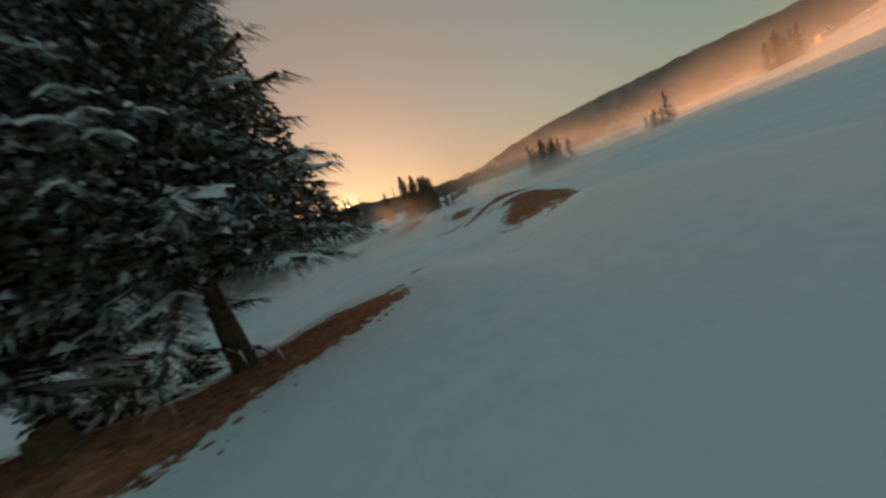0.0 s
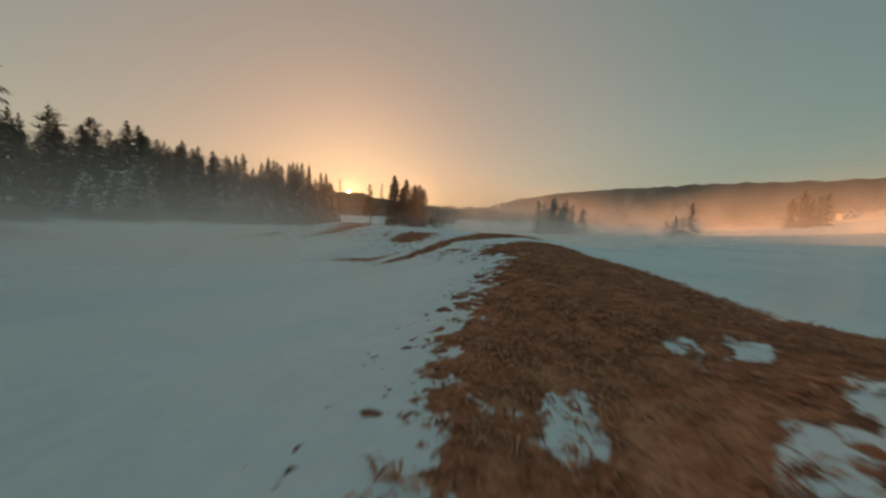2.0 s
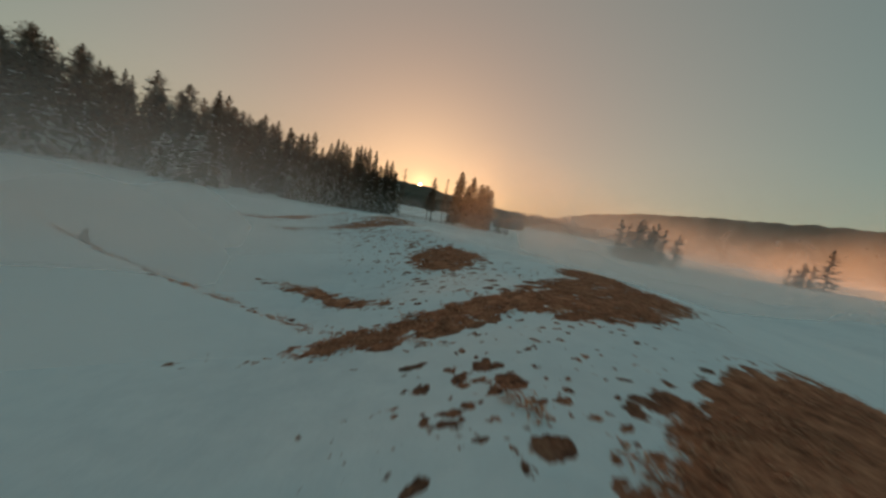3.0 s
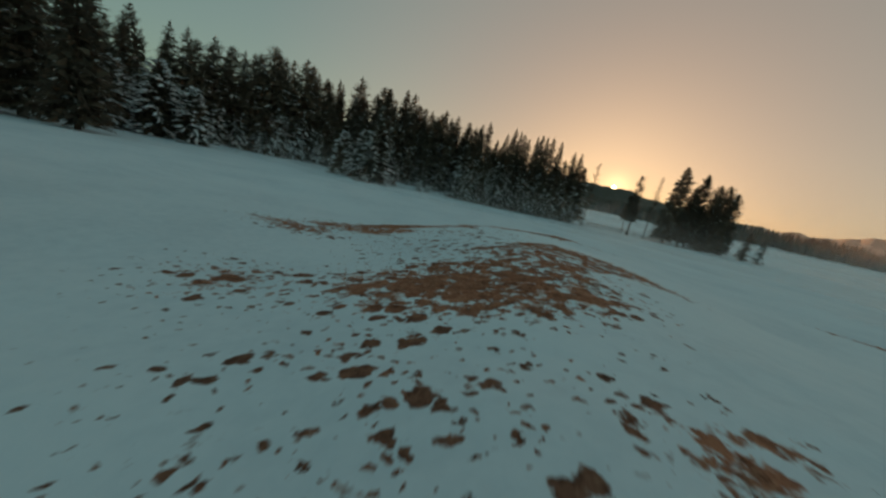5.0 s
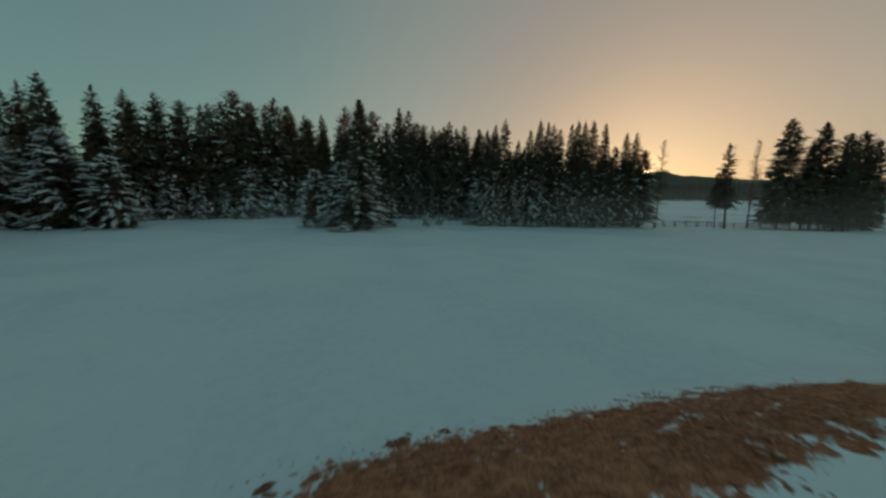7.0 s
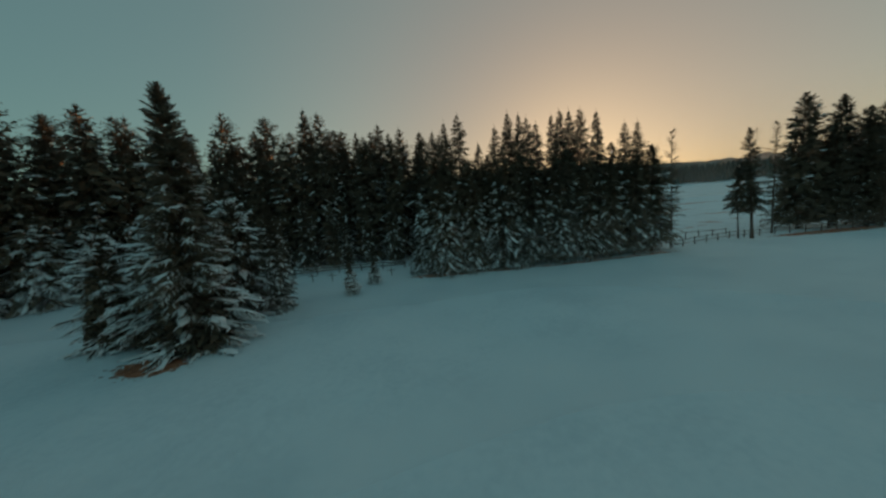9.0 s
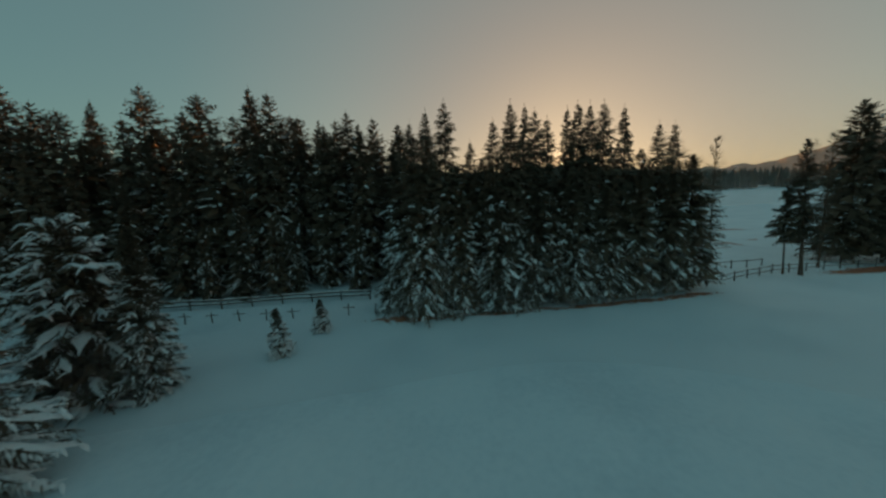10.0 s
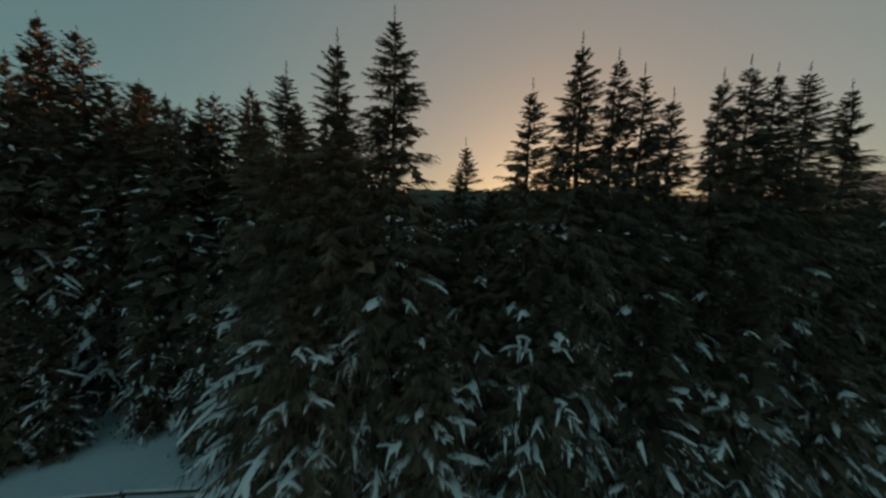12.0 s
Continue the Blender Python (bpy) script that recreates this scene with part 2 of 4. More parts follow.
def height(x, y):
    x, y = np.asarray(x, float), np.asarray(y, float)
    s = x - crest_x(y)
    across = np.where(s < 0, np.exp(-(s / 6.0) ** 2), np.exp(-(s / (9.5 - 5.2 * np.exp(-((y + 46) / 7) ** 2))) ** 2))
    end = -1.3 + 0.45 * np.clip(x, -12, 24)
    knoll = 1.75 * across * smooth(end + 3.2, end - 1.2, y) * (1 - 0.12 * np.exp(-((y + 30) / 5) ** 2) - 0.58 * np.exp(-((y + 49) / 4.8) ** 2) - 0.2 * np.exp(-((y + 42.5) / 3.5) ** 2) - 0.25 * np.exp(-((y - 1) / 3.5) ** 2))
    off = -0.5 * (x + 17.6) + 0.87 * (y + 52.5)
    shelf = 1.25 * smooth(2.6, -0.5, off) * smooth(-5, -13, x) * smooth(-60, -34, x)
    h = (knoll ** 4 + shelf ** 4) ** 0.25
    h = h + 0.75 * np.exp(-(((x + 21.6) / 2.6) ** 2 + ((y + 55.8) / 2.2) ** 2))
    h = h - 0.75 * np.exp(-(((x + 6) / 8) ** 2 + ((y - 2) / 7) ** 2))
    h = h + 2.3 * np.exp(-(((x + 20) / 8) ** 2 + ((y + 22) / 7) ** 2))
    h = h - 0.8 * np.exp(-(((x + 18) / 10) ** 2 + ((y + 32) / 13) ** 2))
    q, u = (x - 1.5) * 0.77 + (y + 35.7) * 0.64, (x - 1.5) * -0.64 + (y + 35.7) * 0.77  # a small step down towards the hollow
    h = h - 0.38 * smooth(-0.1, 0.5, q) * smooth(6.5, 0.8, q) * smooth(-1.5, 1.5, u) * smooth(21, 14, u)
    h = h - 0.4 * np.exp(-(((x + 4) / 30) ** 2 + ((y - 58) / 12) ** 2))
    h = h - 0.3 * np.exp(-(((x - 2.5) / 3.5) ** 2 + ((y + 37.5) / 3) ** 2))
    near = np.exp(-((x / 70) ** 2 + (y / 90) ** 2))
    h = h + near * (0.16 * lumps(x, y, 17, 3) + 0.05 * lumps(x, y, 5, 4) + 0.02 * lumps(x, y, 1.9, 5))
    u = np.clip((y + 25) / 30, 0, 1)
    h = h + 0.011 * (30 * (u ** 3 - u ** 4 / 2) + np.clip(y - 5, 0, 80))  # the meadow climbs gently towards the wood
    far = np.hypot(x, y - 20)
    h = h + 12 * smooth(110, 520, far) * smooth(-60, 120, y)
    h = h + 165 * np.exp(-(((x - 480) / 230) ** 2 + ((y + 250) / 170) ** 2))
    return h + far * 0.0072 * smooth(150, 900, far) * lumps(x, y, 640, 9)


# grass patches: middle, half length, half width, direction in degrees
BANK = [(-15.7, -54.2, 2.6, 1.35, 10), (-20.4, -56.4, 3.6, 1.7, 14), (-17.8, -55.4, 2.0, 1.0, 0)]
CREST = [(2.9, -45.9, 6.7, 2.5, 34), (6.2, -41.3, 3.2, 1.1, 12), (1.6, -48.8, 2.6, 1.0, -16), (-1.3, -48.95, 1.0, 0.6, 15), (-0.3, -50.75, 2.3, 0.62, 18), (-1.9, -52.1, 0.75, 0.28, 12), (-3.3, -52.2, 0.42, 0.24, 10), (-2.85, -52.55, 0.36, 0.17, 0),
         # last strip: the edge of a small snow step, put in as colour
         (-4.3, -49.3, 0.4, 0.14, 75), (-4.35, -50.1, 0.3, 0.16, 60), (-4.75, -52.8, 0.14, 0.06, 20), (-10.35, -50.45, 0.42, 0.045, 36)]
HOLLOW = [(4.3, -36.8, 3.0, 0.62, 4), (9.3, -36.1, 3.7, 1.6, 18), (7.4, -38.0, 1.5, 0.55, 8), (12.0, -33.0, 2.6, 1.2, 40), (7.1, -29.9, 2.6, 1.4, 65), (-2.7, -30.3, 7.6, 0.24, 129.7), (2.3, -33.2, 2.2, 0.32, -58)]
MATTED = [(6.7, -16.0, 2.3, 1.6, 14)]
KNOLL = [(-0.1, -6.1, 2.6, 1.3, 25), (6.8, -15.6, 3.4, 2.3, 20), (8.6, -13.4, 1.5, 0.8, 30), (10.8, -10.4, 4.0, 1.7, 17), (30.5, -4.2, 3.4, 0.8, -40)]
LIP = [(1.7, -2.7, 5.0, 1.0, 40), (5.4, -3.7, 0.8, 0.4, 20), (6.6, 1.8, 5.4, 1.5, 20), (11.0, 3.8, 3.0, 1.2, 6), (11.0, 0.6, 1.3, 0.3, 15), (16.5, 6.2, 3.5, 0.35, 30)]
FIELD = [(60, 98, 14, 0.8, 20), (72, 118, 22, 0.9, 12), (50, 90, 8, 0.6, 28), (88, 142, 28, 1.4, 8), (64, 130, 10, 1.2, 30), (105, 170, 34, 1.8, 10)]
UNDER_TREES = [(-18.6, 37.4, 2.2, 1.3, 0), (-1.0, 60.6, 4.0, 0.9, 6), (8.0, 61.4, 6.5, 0.5, 6), (18.5, 62.5, 7.5, 0.5, 7), (26.5, 64.2, 3.2, 0.5, 12), (57.0, 72.0, 9.0, 1.4, 8), (-53.5, 27, 3, 2.4, 0)]
# snow left lying inside the patches
LEFT_SNOW = [(-1.75, -48.25, 0.34, 0.17, 20), (0.3, -48.25, 0.26, 0.11, 10), (0.9, -48.6, 0.34, 0.13, 12), (1.2, -49.85, 2.0, 0.15, -14), (-1.2, -51.5, 1.0, 0.12, 10), (9.5, 1.3, 0.8, 0.26, 25), (8.6, -33.4, 0.7, 0.8, 0)]


def inside(x, y, patch):
    """How far a place lies inside an oval patch, from 1 at its middle to 0 at its rim."""
    px, py, a, b, deg = patch
    c, s = math.cos(radians(deg)), math.sin(radians(deg))
    u, v = (x - px) * c + (y - py) * s, -(x - px) * s + (y - py) * c
    return 1 - np.sqrt((u / a) ** 2 + (v / b) ** 2)


def grass_at(x, y):
    """How grassy the ground is: over a half and it shows."""
    g = np.full(np.shape(x), -1.2)
    for some, full, edge in ((BANK, 1.3, 1.2), (CREST, 1.3, 1.3), (HOLLOW, 0.8, 0.8), (KNOLL, 0.57, 0.6), (MATTED, 0.72, 0.5), (LIP, 0.85, 1.0), (UNDER_TREES, 1.3, 1.0), (FIELD, 0.7, 0.6)):
        for patch in some:  # trodden patches on the knoll stay broken up
            b = patch[3]
            g = np.maximum(g, np.clip(0.52 + (edge if b > 0.8 else 2.0) * inside(x, y, patch) * min(b, 1.4), -0.9, full))
    for patch in LEFT_SNOW:
        g = np.minimum(g, 0.15 - 2.4 * inside(x, y, patch) * min(patch[3], 0.4) / 0.4)
    off, wide = np.interp(y, [-42, -34, -27], [2.0, 3.0, 4]), np.interp(y, [-42, -34, -27], [3.6, 5.0, 7.2])
    knoll = np.exp(-((x - crest_x(y) + off) / wide) ** 2) * smooth(1, -3, y - 0.45 * x) * smooth(-46, -38, y)
    # prints: the shade in trodden dents, painted as small dark spots
    prints = np.exp(-((x + 7.6) / 5) ** 2 - ((y + 53.6) / 4) ** 2)
    trodden = np.maximum(np.exp(-((x + 0.5) / 5) ** 2 - ((y + 6.2) / 3.2) ** 2), np.exp(-((x - 11) / 4.5) ** 2 - ((y + 10) / 4) ** 2))
    trodden = np.maximum(trodden, 1.06 * np.exp(-((x - 3.6) / 2.6) ** 2 - ((y + 39.6) / 2.2) ** 2))
    trodden = np.maximum(trodden, 1.2 * np.exp(-((x + 2.4) / 4.4) ** 2 - ((y + 9.3) / 2.6) ** 2))
    trodden = np.maximum(trodden, 1.05 * np.exp(-((x - 5.7) / 1.6) ** 2 - ((y + 4.2) / 2.4) ** 2))
    trodden = np.maximum(trodden, 1.16 * np.exp(-((x - 9.4) / 2.2) ** 2 - ((y + 20.9) / 1.3) ** 2))
    trodden = np.maximum(trodden, 1.06 * np.exp(-((x - 1.2) / 5.0) ** 2 - ((y + 17.0) / 3.6) ** 2))
    g = np.maximum(g, -0.9 + 1.36 * smooth(210, 300, x) * smooth(250, 120, y))  # brown mixed into the far hillside's colour for the orange sunlight on its snow
    return np.maximum(np.maximum(g, -0.9 + np.maximum(1.2 * knoll, 1.28 * trodden)), -0.9 + 0.98 * prints)


def spaced(mid, far, grow):
    """The steps of mid, which widen beyond it, out to far."""
    out, d, x = [], 0.9, mid[-1]
    while x < far:
        d *= grow
        x += d
        out.append(x)
    left, d, x = [], 0.9, mid[0]
    while x > -far:
        d *= grow
        x -= d
        left.append(x)
    return np.array(left[::-1] + list(mid) + out)


def two_steps(lo, a, b, hi, fine, coarse):
    return np.concatenate([np.arange(lo, a, coarse), np.arange(a, b, fine), np.arange(b, hi, coarse)])


gx = spaced(two_steps(-60, -24, 18, 46, 0.29, 0.9), 4200, 1.13)
gy = spaced(two_steps(-76, -60, 8, 76, 0.29, 0.9), 4200, 1.12)
X, Y = np.meshgrid(gx, gy)
idx = np.arange(X.size).reshape(X.shape)
quads = np.stack([idx[:-1, :-1], idx[:-1, 1:], idx[1:, 1:], idx[1:, :-1]], -1).reshape(-1, 4)
ground = new("ground", mesh_from("ground", np.stack([X, Y, height(X, Y)], -1), quads, GROUND, True))
attr = ground.data.attributes.new("grass", "FLOAT", "POINT")
attr.data.foreach_set("value", grass_at(X, Y).ravel().astype(np.float32))
tagged(ground, "rolling snow-covered meadow with thawed brown grass patches", "meadow", kind="structure")


# ---- spruces ----
def spruce_arrays(seed, H, R, whorls, per, twigs, start=0.03, snow=0.5, droop=0.5, blade=0.13, sparse_top=0.0, power=0.7, pad=1.2, frost_share=0.5, dome=0.0, frost_top=0.85, frost_wide=0.8, pad_top=0.95, twig_most=1.15, rise=1.0, floor=0.12, heart=0, heart_size=1.0, heart_out=0.3, shortest=0.55, fingers_each=4, pad_long=1.0, leader=0.0):
    """Crown blades, snow pads and limbs of a spruce, as arrays."""
    r = np.random.RandomState(seed)
    s = np.linspace(start, 0.985, whorls)
    s = start + (0.985 - start) * (1 - (1 - (s - start) / (0.985 - start)) ** 1.2)
    s = np.repeat(s, per) + r.uniform(-0.5, 0.5, whorls * per) / whorls
    s = np.clip(s, start * 0.8, 0.99)
    N = len(s)
    az = r.uniform(0, 2 * np.pi, N)
    lop = 1 + 0.16 * np.sin(az * 2 + seed) + 0.12 * np.sin(az + s * 5 + seed)
    L = (R * ((1 - np.exp(-dome * (1 - s))) if dome else (1 - s) ** power) * r.uniform(shortest, 1.1, N) + 0.05) * lop
    L *= np.where(s < 0.12, 0.72 + 2.3 * np.clip(s, 0, 0.12), 1)
    e1 = np.interp(s, [0, 0.35, 0.75, 1], [0.1 - 0.16 * droop, 0.12 - 0.12 * droop, 0.16 + 0.26 * rise, 0.4 + 0.7 * rise]) + r.uniform(-0.14, 0.14, N)
    e2 = np.interp(s, [0, 0.5, 1], [-0.46 * droop, -0.36 * droop, -0.1]) + r.uniform(-0.12, 0.12, N)
    rad = np.stack([np.cos(az), np.sin(az), 0 * az], -1)
    tan = np.stack([-np.sin(az), np.cos(az), 0 * az], -1)
    z0 = s * H

    def at(t):
        p = rad[:, None] * (L[:, None] * t)[..., None]
        p[..., 2] += z0[:, None] + L[:, None] * (e1[:, None] * t + e2[:, None] * t * t)
        return np.where(p[..., 2:] < floor, p * [1, 1, 0.3] + [0, 0, floor * 0.7], p)

    M = twigs
    t = np.linspace(0.1, 1.0, M)[None] + r.uniform(-0.5, 0.5, (N, M)) / M
    t = np.clip(t, 0.05, 1.0)
    blades = []
    snow_blades = []
    for side in (-1, 1, 0):
        p = at(t)
        b = np.radians(r.uniform(28, 62, (N, M))) * side if side else np.radians(r.uniform(-20, 20, (N, M)))
        hang = r.uniform(0.0, 0.55, (N, M)) if side else r.uniform(0.5, 1.9, (N, M)) * (0.35 + droop) * np.interp(s, [0.4, 0.9], [1, 0.1])[:, None]
        d = rad[:, None] * np.cos(b)[..., None] + tan[:, None] * np.sin(b)[..., None]
        d[..., 2] += (e1[:, None] + 2 * e2[:, None] * t) * 0.7 - hang
        d /= np.linalg.norm(d, axis=-1, keepdims=True)
        ln = (0.34 * L[:, None] * (1.05 - t) ** 0.8 + 0.06 + 0.15 * np.clip(L - 0.35, 0, 1.3)[:, None]) * r.uniform(0.6, 1.25, (N, M))
        ln = np.minimum(ln, twig_most * r.uniform(0.8, 1.0, (N, M)))
        up = np.array([0, 0, 1.0])
        w = np.cross(d, up)
        w /= np.linalg.norm(w, axis=-1, keepdims=True) + 1e-6
        v = np.cross(w, d)
        roll = r.uniform(-1.1, 1.1, (N, M))[..., None]
        w = w * np.cos(roll) + v * np.sin(roll)
        wide = (blade * (0.6 + 0.4 * np.minimum(ln, 1)) * r.uniform(0.7, 1.3, (N, M)))[..., None]
        fan = np.stack([p - w * wide, p + w * wide, p + d * ln[..., None] - up * (0.12 * ln)[..., None]], 2)
        keep = r.uniform(size=(N, M)) > sparse_top * smooth(0.4, 0.9, s)[:, None]
        blades.append(fan[keep])
        frost = keep & (r.uniform(size=(N, M)) < snow * frost_share * smooth(frost_top, 0.1, s)[:, None] * (0.3 + 0.7 * t)) & (side != 0)
        flat = np.cross(d, up)
        flat /= np.linalg.norm(flat, axis=-1, keepdims=True) + 1e-6
        top = np.stack([p + d * (ln * 0.25)[..., None] + flat * wide * frost_wide, p + d * (ln * 0.25)[..., None] - flat * wide * frost_wide, p + d * (ln * 0.97)[..., None] - up * (0.1 * ln)[..., None]], 2)
        top[..., 2] += 0.035
        snow_blades.append(top[frost])
    if heart:  # short dense twigs round the trunk
        hs = start + (0.97 - start) * (1 - r.uniform(0, 1, heart) ** 0.6)
        reach = R * ((1 - np.exp(-dome * (1 - hs))) if dome else (1 - hs) ** power)
        a = r.uniform(0, 2 * np.pi, heart)
        q = reach * np.sqrt(r.uniform(0.0, heart_out, heart))
        p = np.stack([np.cos(a) * q, np.sin(a) * q, hs * H + r.uniform(-0.2, 0.2, heart)], -1)
        b = a + r.uniform(-1.2, 1.2, heart)
        d = np.stack([np.cos(b), np.sin(b), r.uniform(-0.7, 0.25, heart)], -1) * (heart_size * (0.3 + 0.28 * reach))[:, None]
        w = np.cross(d, r.normal(0, 1, (heart, 3)) + [0, 0, 1.2])
        w *= heart_size * (0.2 + 0.1 * reach * r.uniform(0.6, 1.4, heart))[:, None] / (np.linalg.norm(w, axis=1)[:, None] + 1e-6)
        blades.append(np.stack([p - w, p + w, p + d], 1))
    k = np.arange(14)
    a, zz = k * 2.4, H * (1.0 - 0.0022 * k)  # the leading shoot
    tip = np.stack([0 * a, 0 * a, zz], -1)
    out = np.stack([np.cos(a), np.sin(a), 0 * a + 0.8], -1) * (0.06 + 0.012 * k)[:, None] * min(1.0, H / 12)
    sidew = np.stack([-np.sin(a), np.cos(a), 0 * a], -1) * 0.02
    blades.append(np.stack([tip - sidew, tip + sidew, tip + out], 1))
    if leader:  # the bare spire above the last whorl, with a few stubs
        k = np.arange(9)
        a, zz = k * 2.4, H + leader * (k // 3) * 0.3
        tip = np.stack([0 * a, 0 * a, zz], -1)
        sidew = np.stack([-np.sin(a), np.cos(a), 0 * a], -1) * 0.022
        out = np.stack([np.cos(a) * 0.02, np.sin(a) * 0.02, 0 * a + leader * 0.4], -1)
        blades.append(np.stack([tip - sidew, tip + sidew, tip + out], 1))
        out = np.stack([np.cos(a), np.sin(a), 0 * a + 0.9], -1) * (0.14 - 0.04 * (k // 3))[:, None]
        blades.append(np.stack([tip - sidew * 0.7, tip + sidew * 0.7, tip + out], 1))
    blades = np.concatenate(blades).reshape(-1, 3)
    snow_blades = np.concatenate(snow_blades).reshape(-1, 3)

    # pads of snow along the outer part of some limbs
    pads, fingers = [], []
    chance = snow * smooth(pad_top, 0.3 * pad_top, s) * r.uniform(0.5, 1.0, N)
    for i in np.where((r.uniform(size=N) < chance) & (L > 0.45))[0]:
        t0 = r.uniform(0.25, 0.7)
        t1 = min(t0 + r.uniform(0.2, 0.55) * min(1.0, 1.6 / L[i]) * pad * pad_long, 1.04)
        tt = np.linspace(t0, t1, 5)
        c = rad[i] * (L[i] * tt)[:, None]
        c[:, 2] += z0[i] + L[i] * (e1[i] * tt + e2[i] * tt * tt) + 0.03 - droop * r.uniform(0.1, 0.5) * L[i] * (tt - t0) ** 2
        c[:, 2] = np.maximum(c[:, 2], floor + 0.04)
        c += tan[i] * (np.cumsum(r.normal(0, 0.035, 5)) + r.uniform(-0.6, 0.6) * L[i] * (tt - t0))[:, None]
        half = pad * r.uniform(0.04, 0.12) * min(1.0, 0.5 + L[i] * 0.3) * np.array([0.15, 0.85, 1.0, 0.8, 0.12]) * r.uniform(0.5, 1.5, 5)
        high = r.uniform(0.04, 0.1) * max(1.0, pad / 2.4) * np.array([0.1, 0.9, 1.0, 0.7, 0.1]) * r.uniform(0.6, 1.3, 5)
        drip = r.uniform(0.02, 0.12, 5)[:, None] * [0, 0, 1.0]
        rise_up = high[:, None] * [0, 0, 1.0]
        pads.append(np.stack([c - tan[i] * half[:, None] - drip, c + rise_up, c + tan[i] * half[:, None] - drip[::-1]], 1))
        for k in range(1, 1 + fingers_each):  # fingers of snow out along the side twigs
            side = (1 if k % 2 else -1) * r.uniform(0.45, 1.1)
            way = rad[i] * math.cos(side) + tan[i] * math.sin(side)
            across = np.array([-way[1], way[0], 0])
            long = min(pad, 1.9) * r.uniform(0.14, 0.34) * min(1.0, 0.4 + 0.4 * L[i])
            u = np.linspace(0, 1, 3)[:, None]
            m = c[k] + way * long * u + [0, 0, 1.0] * (0.02 - u * u * long * r.uniform(0.3, 1.1) * (0.4 + 0.6 * droop))
            w = min(pad, 2.2) * r.uniform(0.018, 0.05) * np.array([0.8, 1.0, 0.1])[:, None] * r.uniform(0.7, 1.3, (3, 1))
            fingers.append(np.stack([m - across * w - [0, 0, 0.02], m + [0, 0, 0.03], m + across * w - [0, 0, 0.02]], 1))
    limb_t = np.array([0.0, 0.5, 0.95])
    return blades, snow_blades, (pads, fingers), (at(np.tile(limb_t, (N, 1))), L)


def strip_faces(rows):
    """Faces of a ridge of snow, three points across."""
    return np.array([(i * 3 + j, i * 3 + j + 1, (i + 1) * 3 + j + 1, (i + 1) * 3 + j) for i in range(rows - 1) for j in range(2)])


PAD_FACES, FINGER_FACES = strip_faces(5), strip_faces(3)


def trunk_arrays(r, H, base, lean=0.0):
    k = np.linspace(0, 1, 9)
    bend = np.cumsum(r.normal(0, 0.004 * H, (9, 2)), 0) * 0.35
    pts = np.stack([bend[:, 0] * k + lean * H * k, bend[:, 1] * k, H * k - 0.25], -1)
    radii = base * (1 - k) ** 0.85 + 0.012
    radii[0] *= 1.35
    return tube(pts, radii, 9)


def spruce(seed, H, R, label, whorls=36, per=6, twigs=9, limbs=True, base=None, lean=0.0, group="spruces of the wood", snowy=True, name="spruce_tree", needles=None, **more):
    r = np.random.RandomState(seed + 77)
    tree = new(name)
    blades, frost, (pads, fingers), (limb, L) = spruce_arrays(seed, H, R, whorls, per, twigs, **more)
    pieces = [trunk_arrays(r, H, base or H * 0.0125, lean)]
    if limbs:
        w = np.clip(L * 0.012, 0.008, 0.06)[:, None, None]
        side = np.cross(limb[:, 2] - limb[:, 0], [0, 0, 1.0])
        side /= np.linalg.norm(side, axis=1)[:, None] + 1e-6
        down = [0, 0, -0.6] * w
        v = np.stack([limb + [0, 0, 1.0] * w, limb + side[:, None] * w + down, limb - side[:, None] * w + down], 2).reshape(-1, 3)
        f = [(i * 3 + j, i * 3 + (j + 1) % 3, (i + 1) * 3 + (j + 1) % 3, (i + 1) * 3 + j) for i in range(2) for j in range(3)]
        f = (np.arange(len(limb))[:, None, None] * 9 + np.array(f)[None]).reshape(-1, 4)
        pieces.append((v, f))
    under("trunk", mesh_from("trunk", *joined(pieces), BARK, True), tree)
    if lean:
        blades[:, 0] += lean * blades[:, 2]
        frost[:, 0] += lean * frost[:, 2]
    crown = under("crown", mesh_from("crown", blades, np.arange(len(blades)).reshape(-1, 3), needles or NEEDLE), tree)
    tagged(crown, kind="stuff")
    if snowy and (len(frost) or pads):
        ridges = [(p.reshape(-1, 3), PAD_FACES) for p in pads] + [(p.reshape(-1, 3), FINGER_FACES) for p in fingers]
        split = [(v, np.concatenate([f[:, [0, 1, 2]], f[:, [0, 2, 3]]])) for v, f in ridges]
        loose = [(frost, np.arange(len(frost)).reshape(-1, 3))] if len(frost) else []
        tagged(under("snow", mesh_from("snow", *joined(loose + split), SNOW, True), crown, "snow lying on the boughs"), kind="stuff")
    return tagged(tree, label, "tree", group)


def set_at(ob, x, y, turn=0.0, size=1.0, wide=1.0, sink=0.05):
    """Moves a thing to its place on the ground."""
    ob.matrix_basis = ground_pose(x, y, turn, size, wide, sink)
    return ob


def ground_pose(x, y, turn=0.0, size=1.0, wide=1.0, sink=0.05):
    return pose(x, y, float(height(x, y)) - sink, 0, 0, turn) @ Matrix.Diagonal((size * wide, size * wide, size, 1))


def plant(kinds, places, seed):
    """Puts trees from kinds, each built H metres high, at places of x, y, height."""
    r = random.Random(seed)
    used = set()
    for i, (x, y, h) in enumerate(places):
        k = i % len(kinds) if i < len(kinds) else r.randrange(len(kinds))
        ob, built = kinds[k]
        if k in used:
            m = ground_pose(x, y, r.uniform(0, 360), h / built, r.uniform(0.9, 1.12))
            copy_thing(ob, m).scale = m.to_scale()
        else:
            used.add(k)
            set_at(ob, x, y, r.uniform(0, 360), h / built, 1.0)


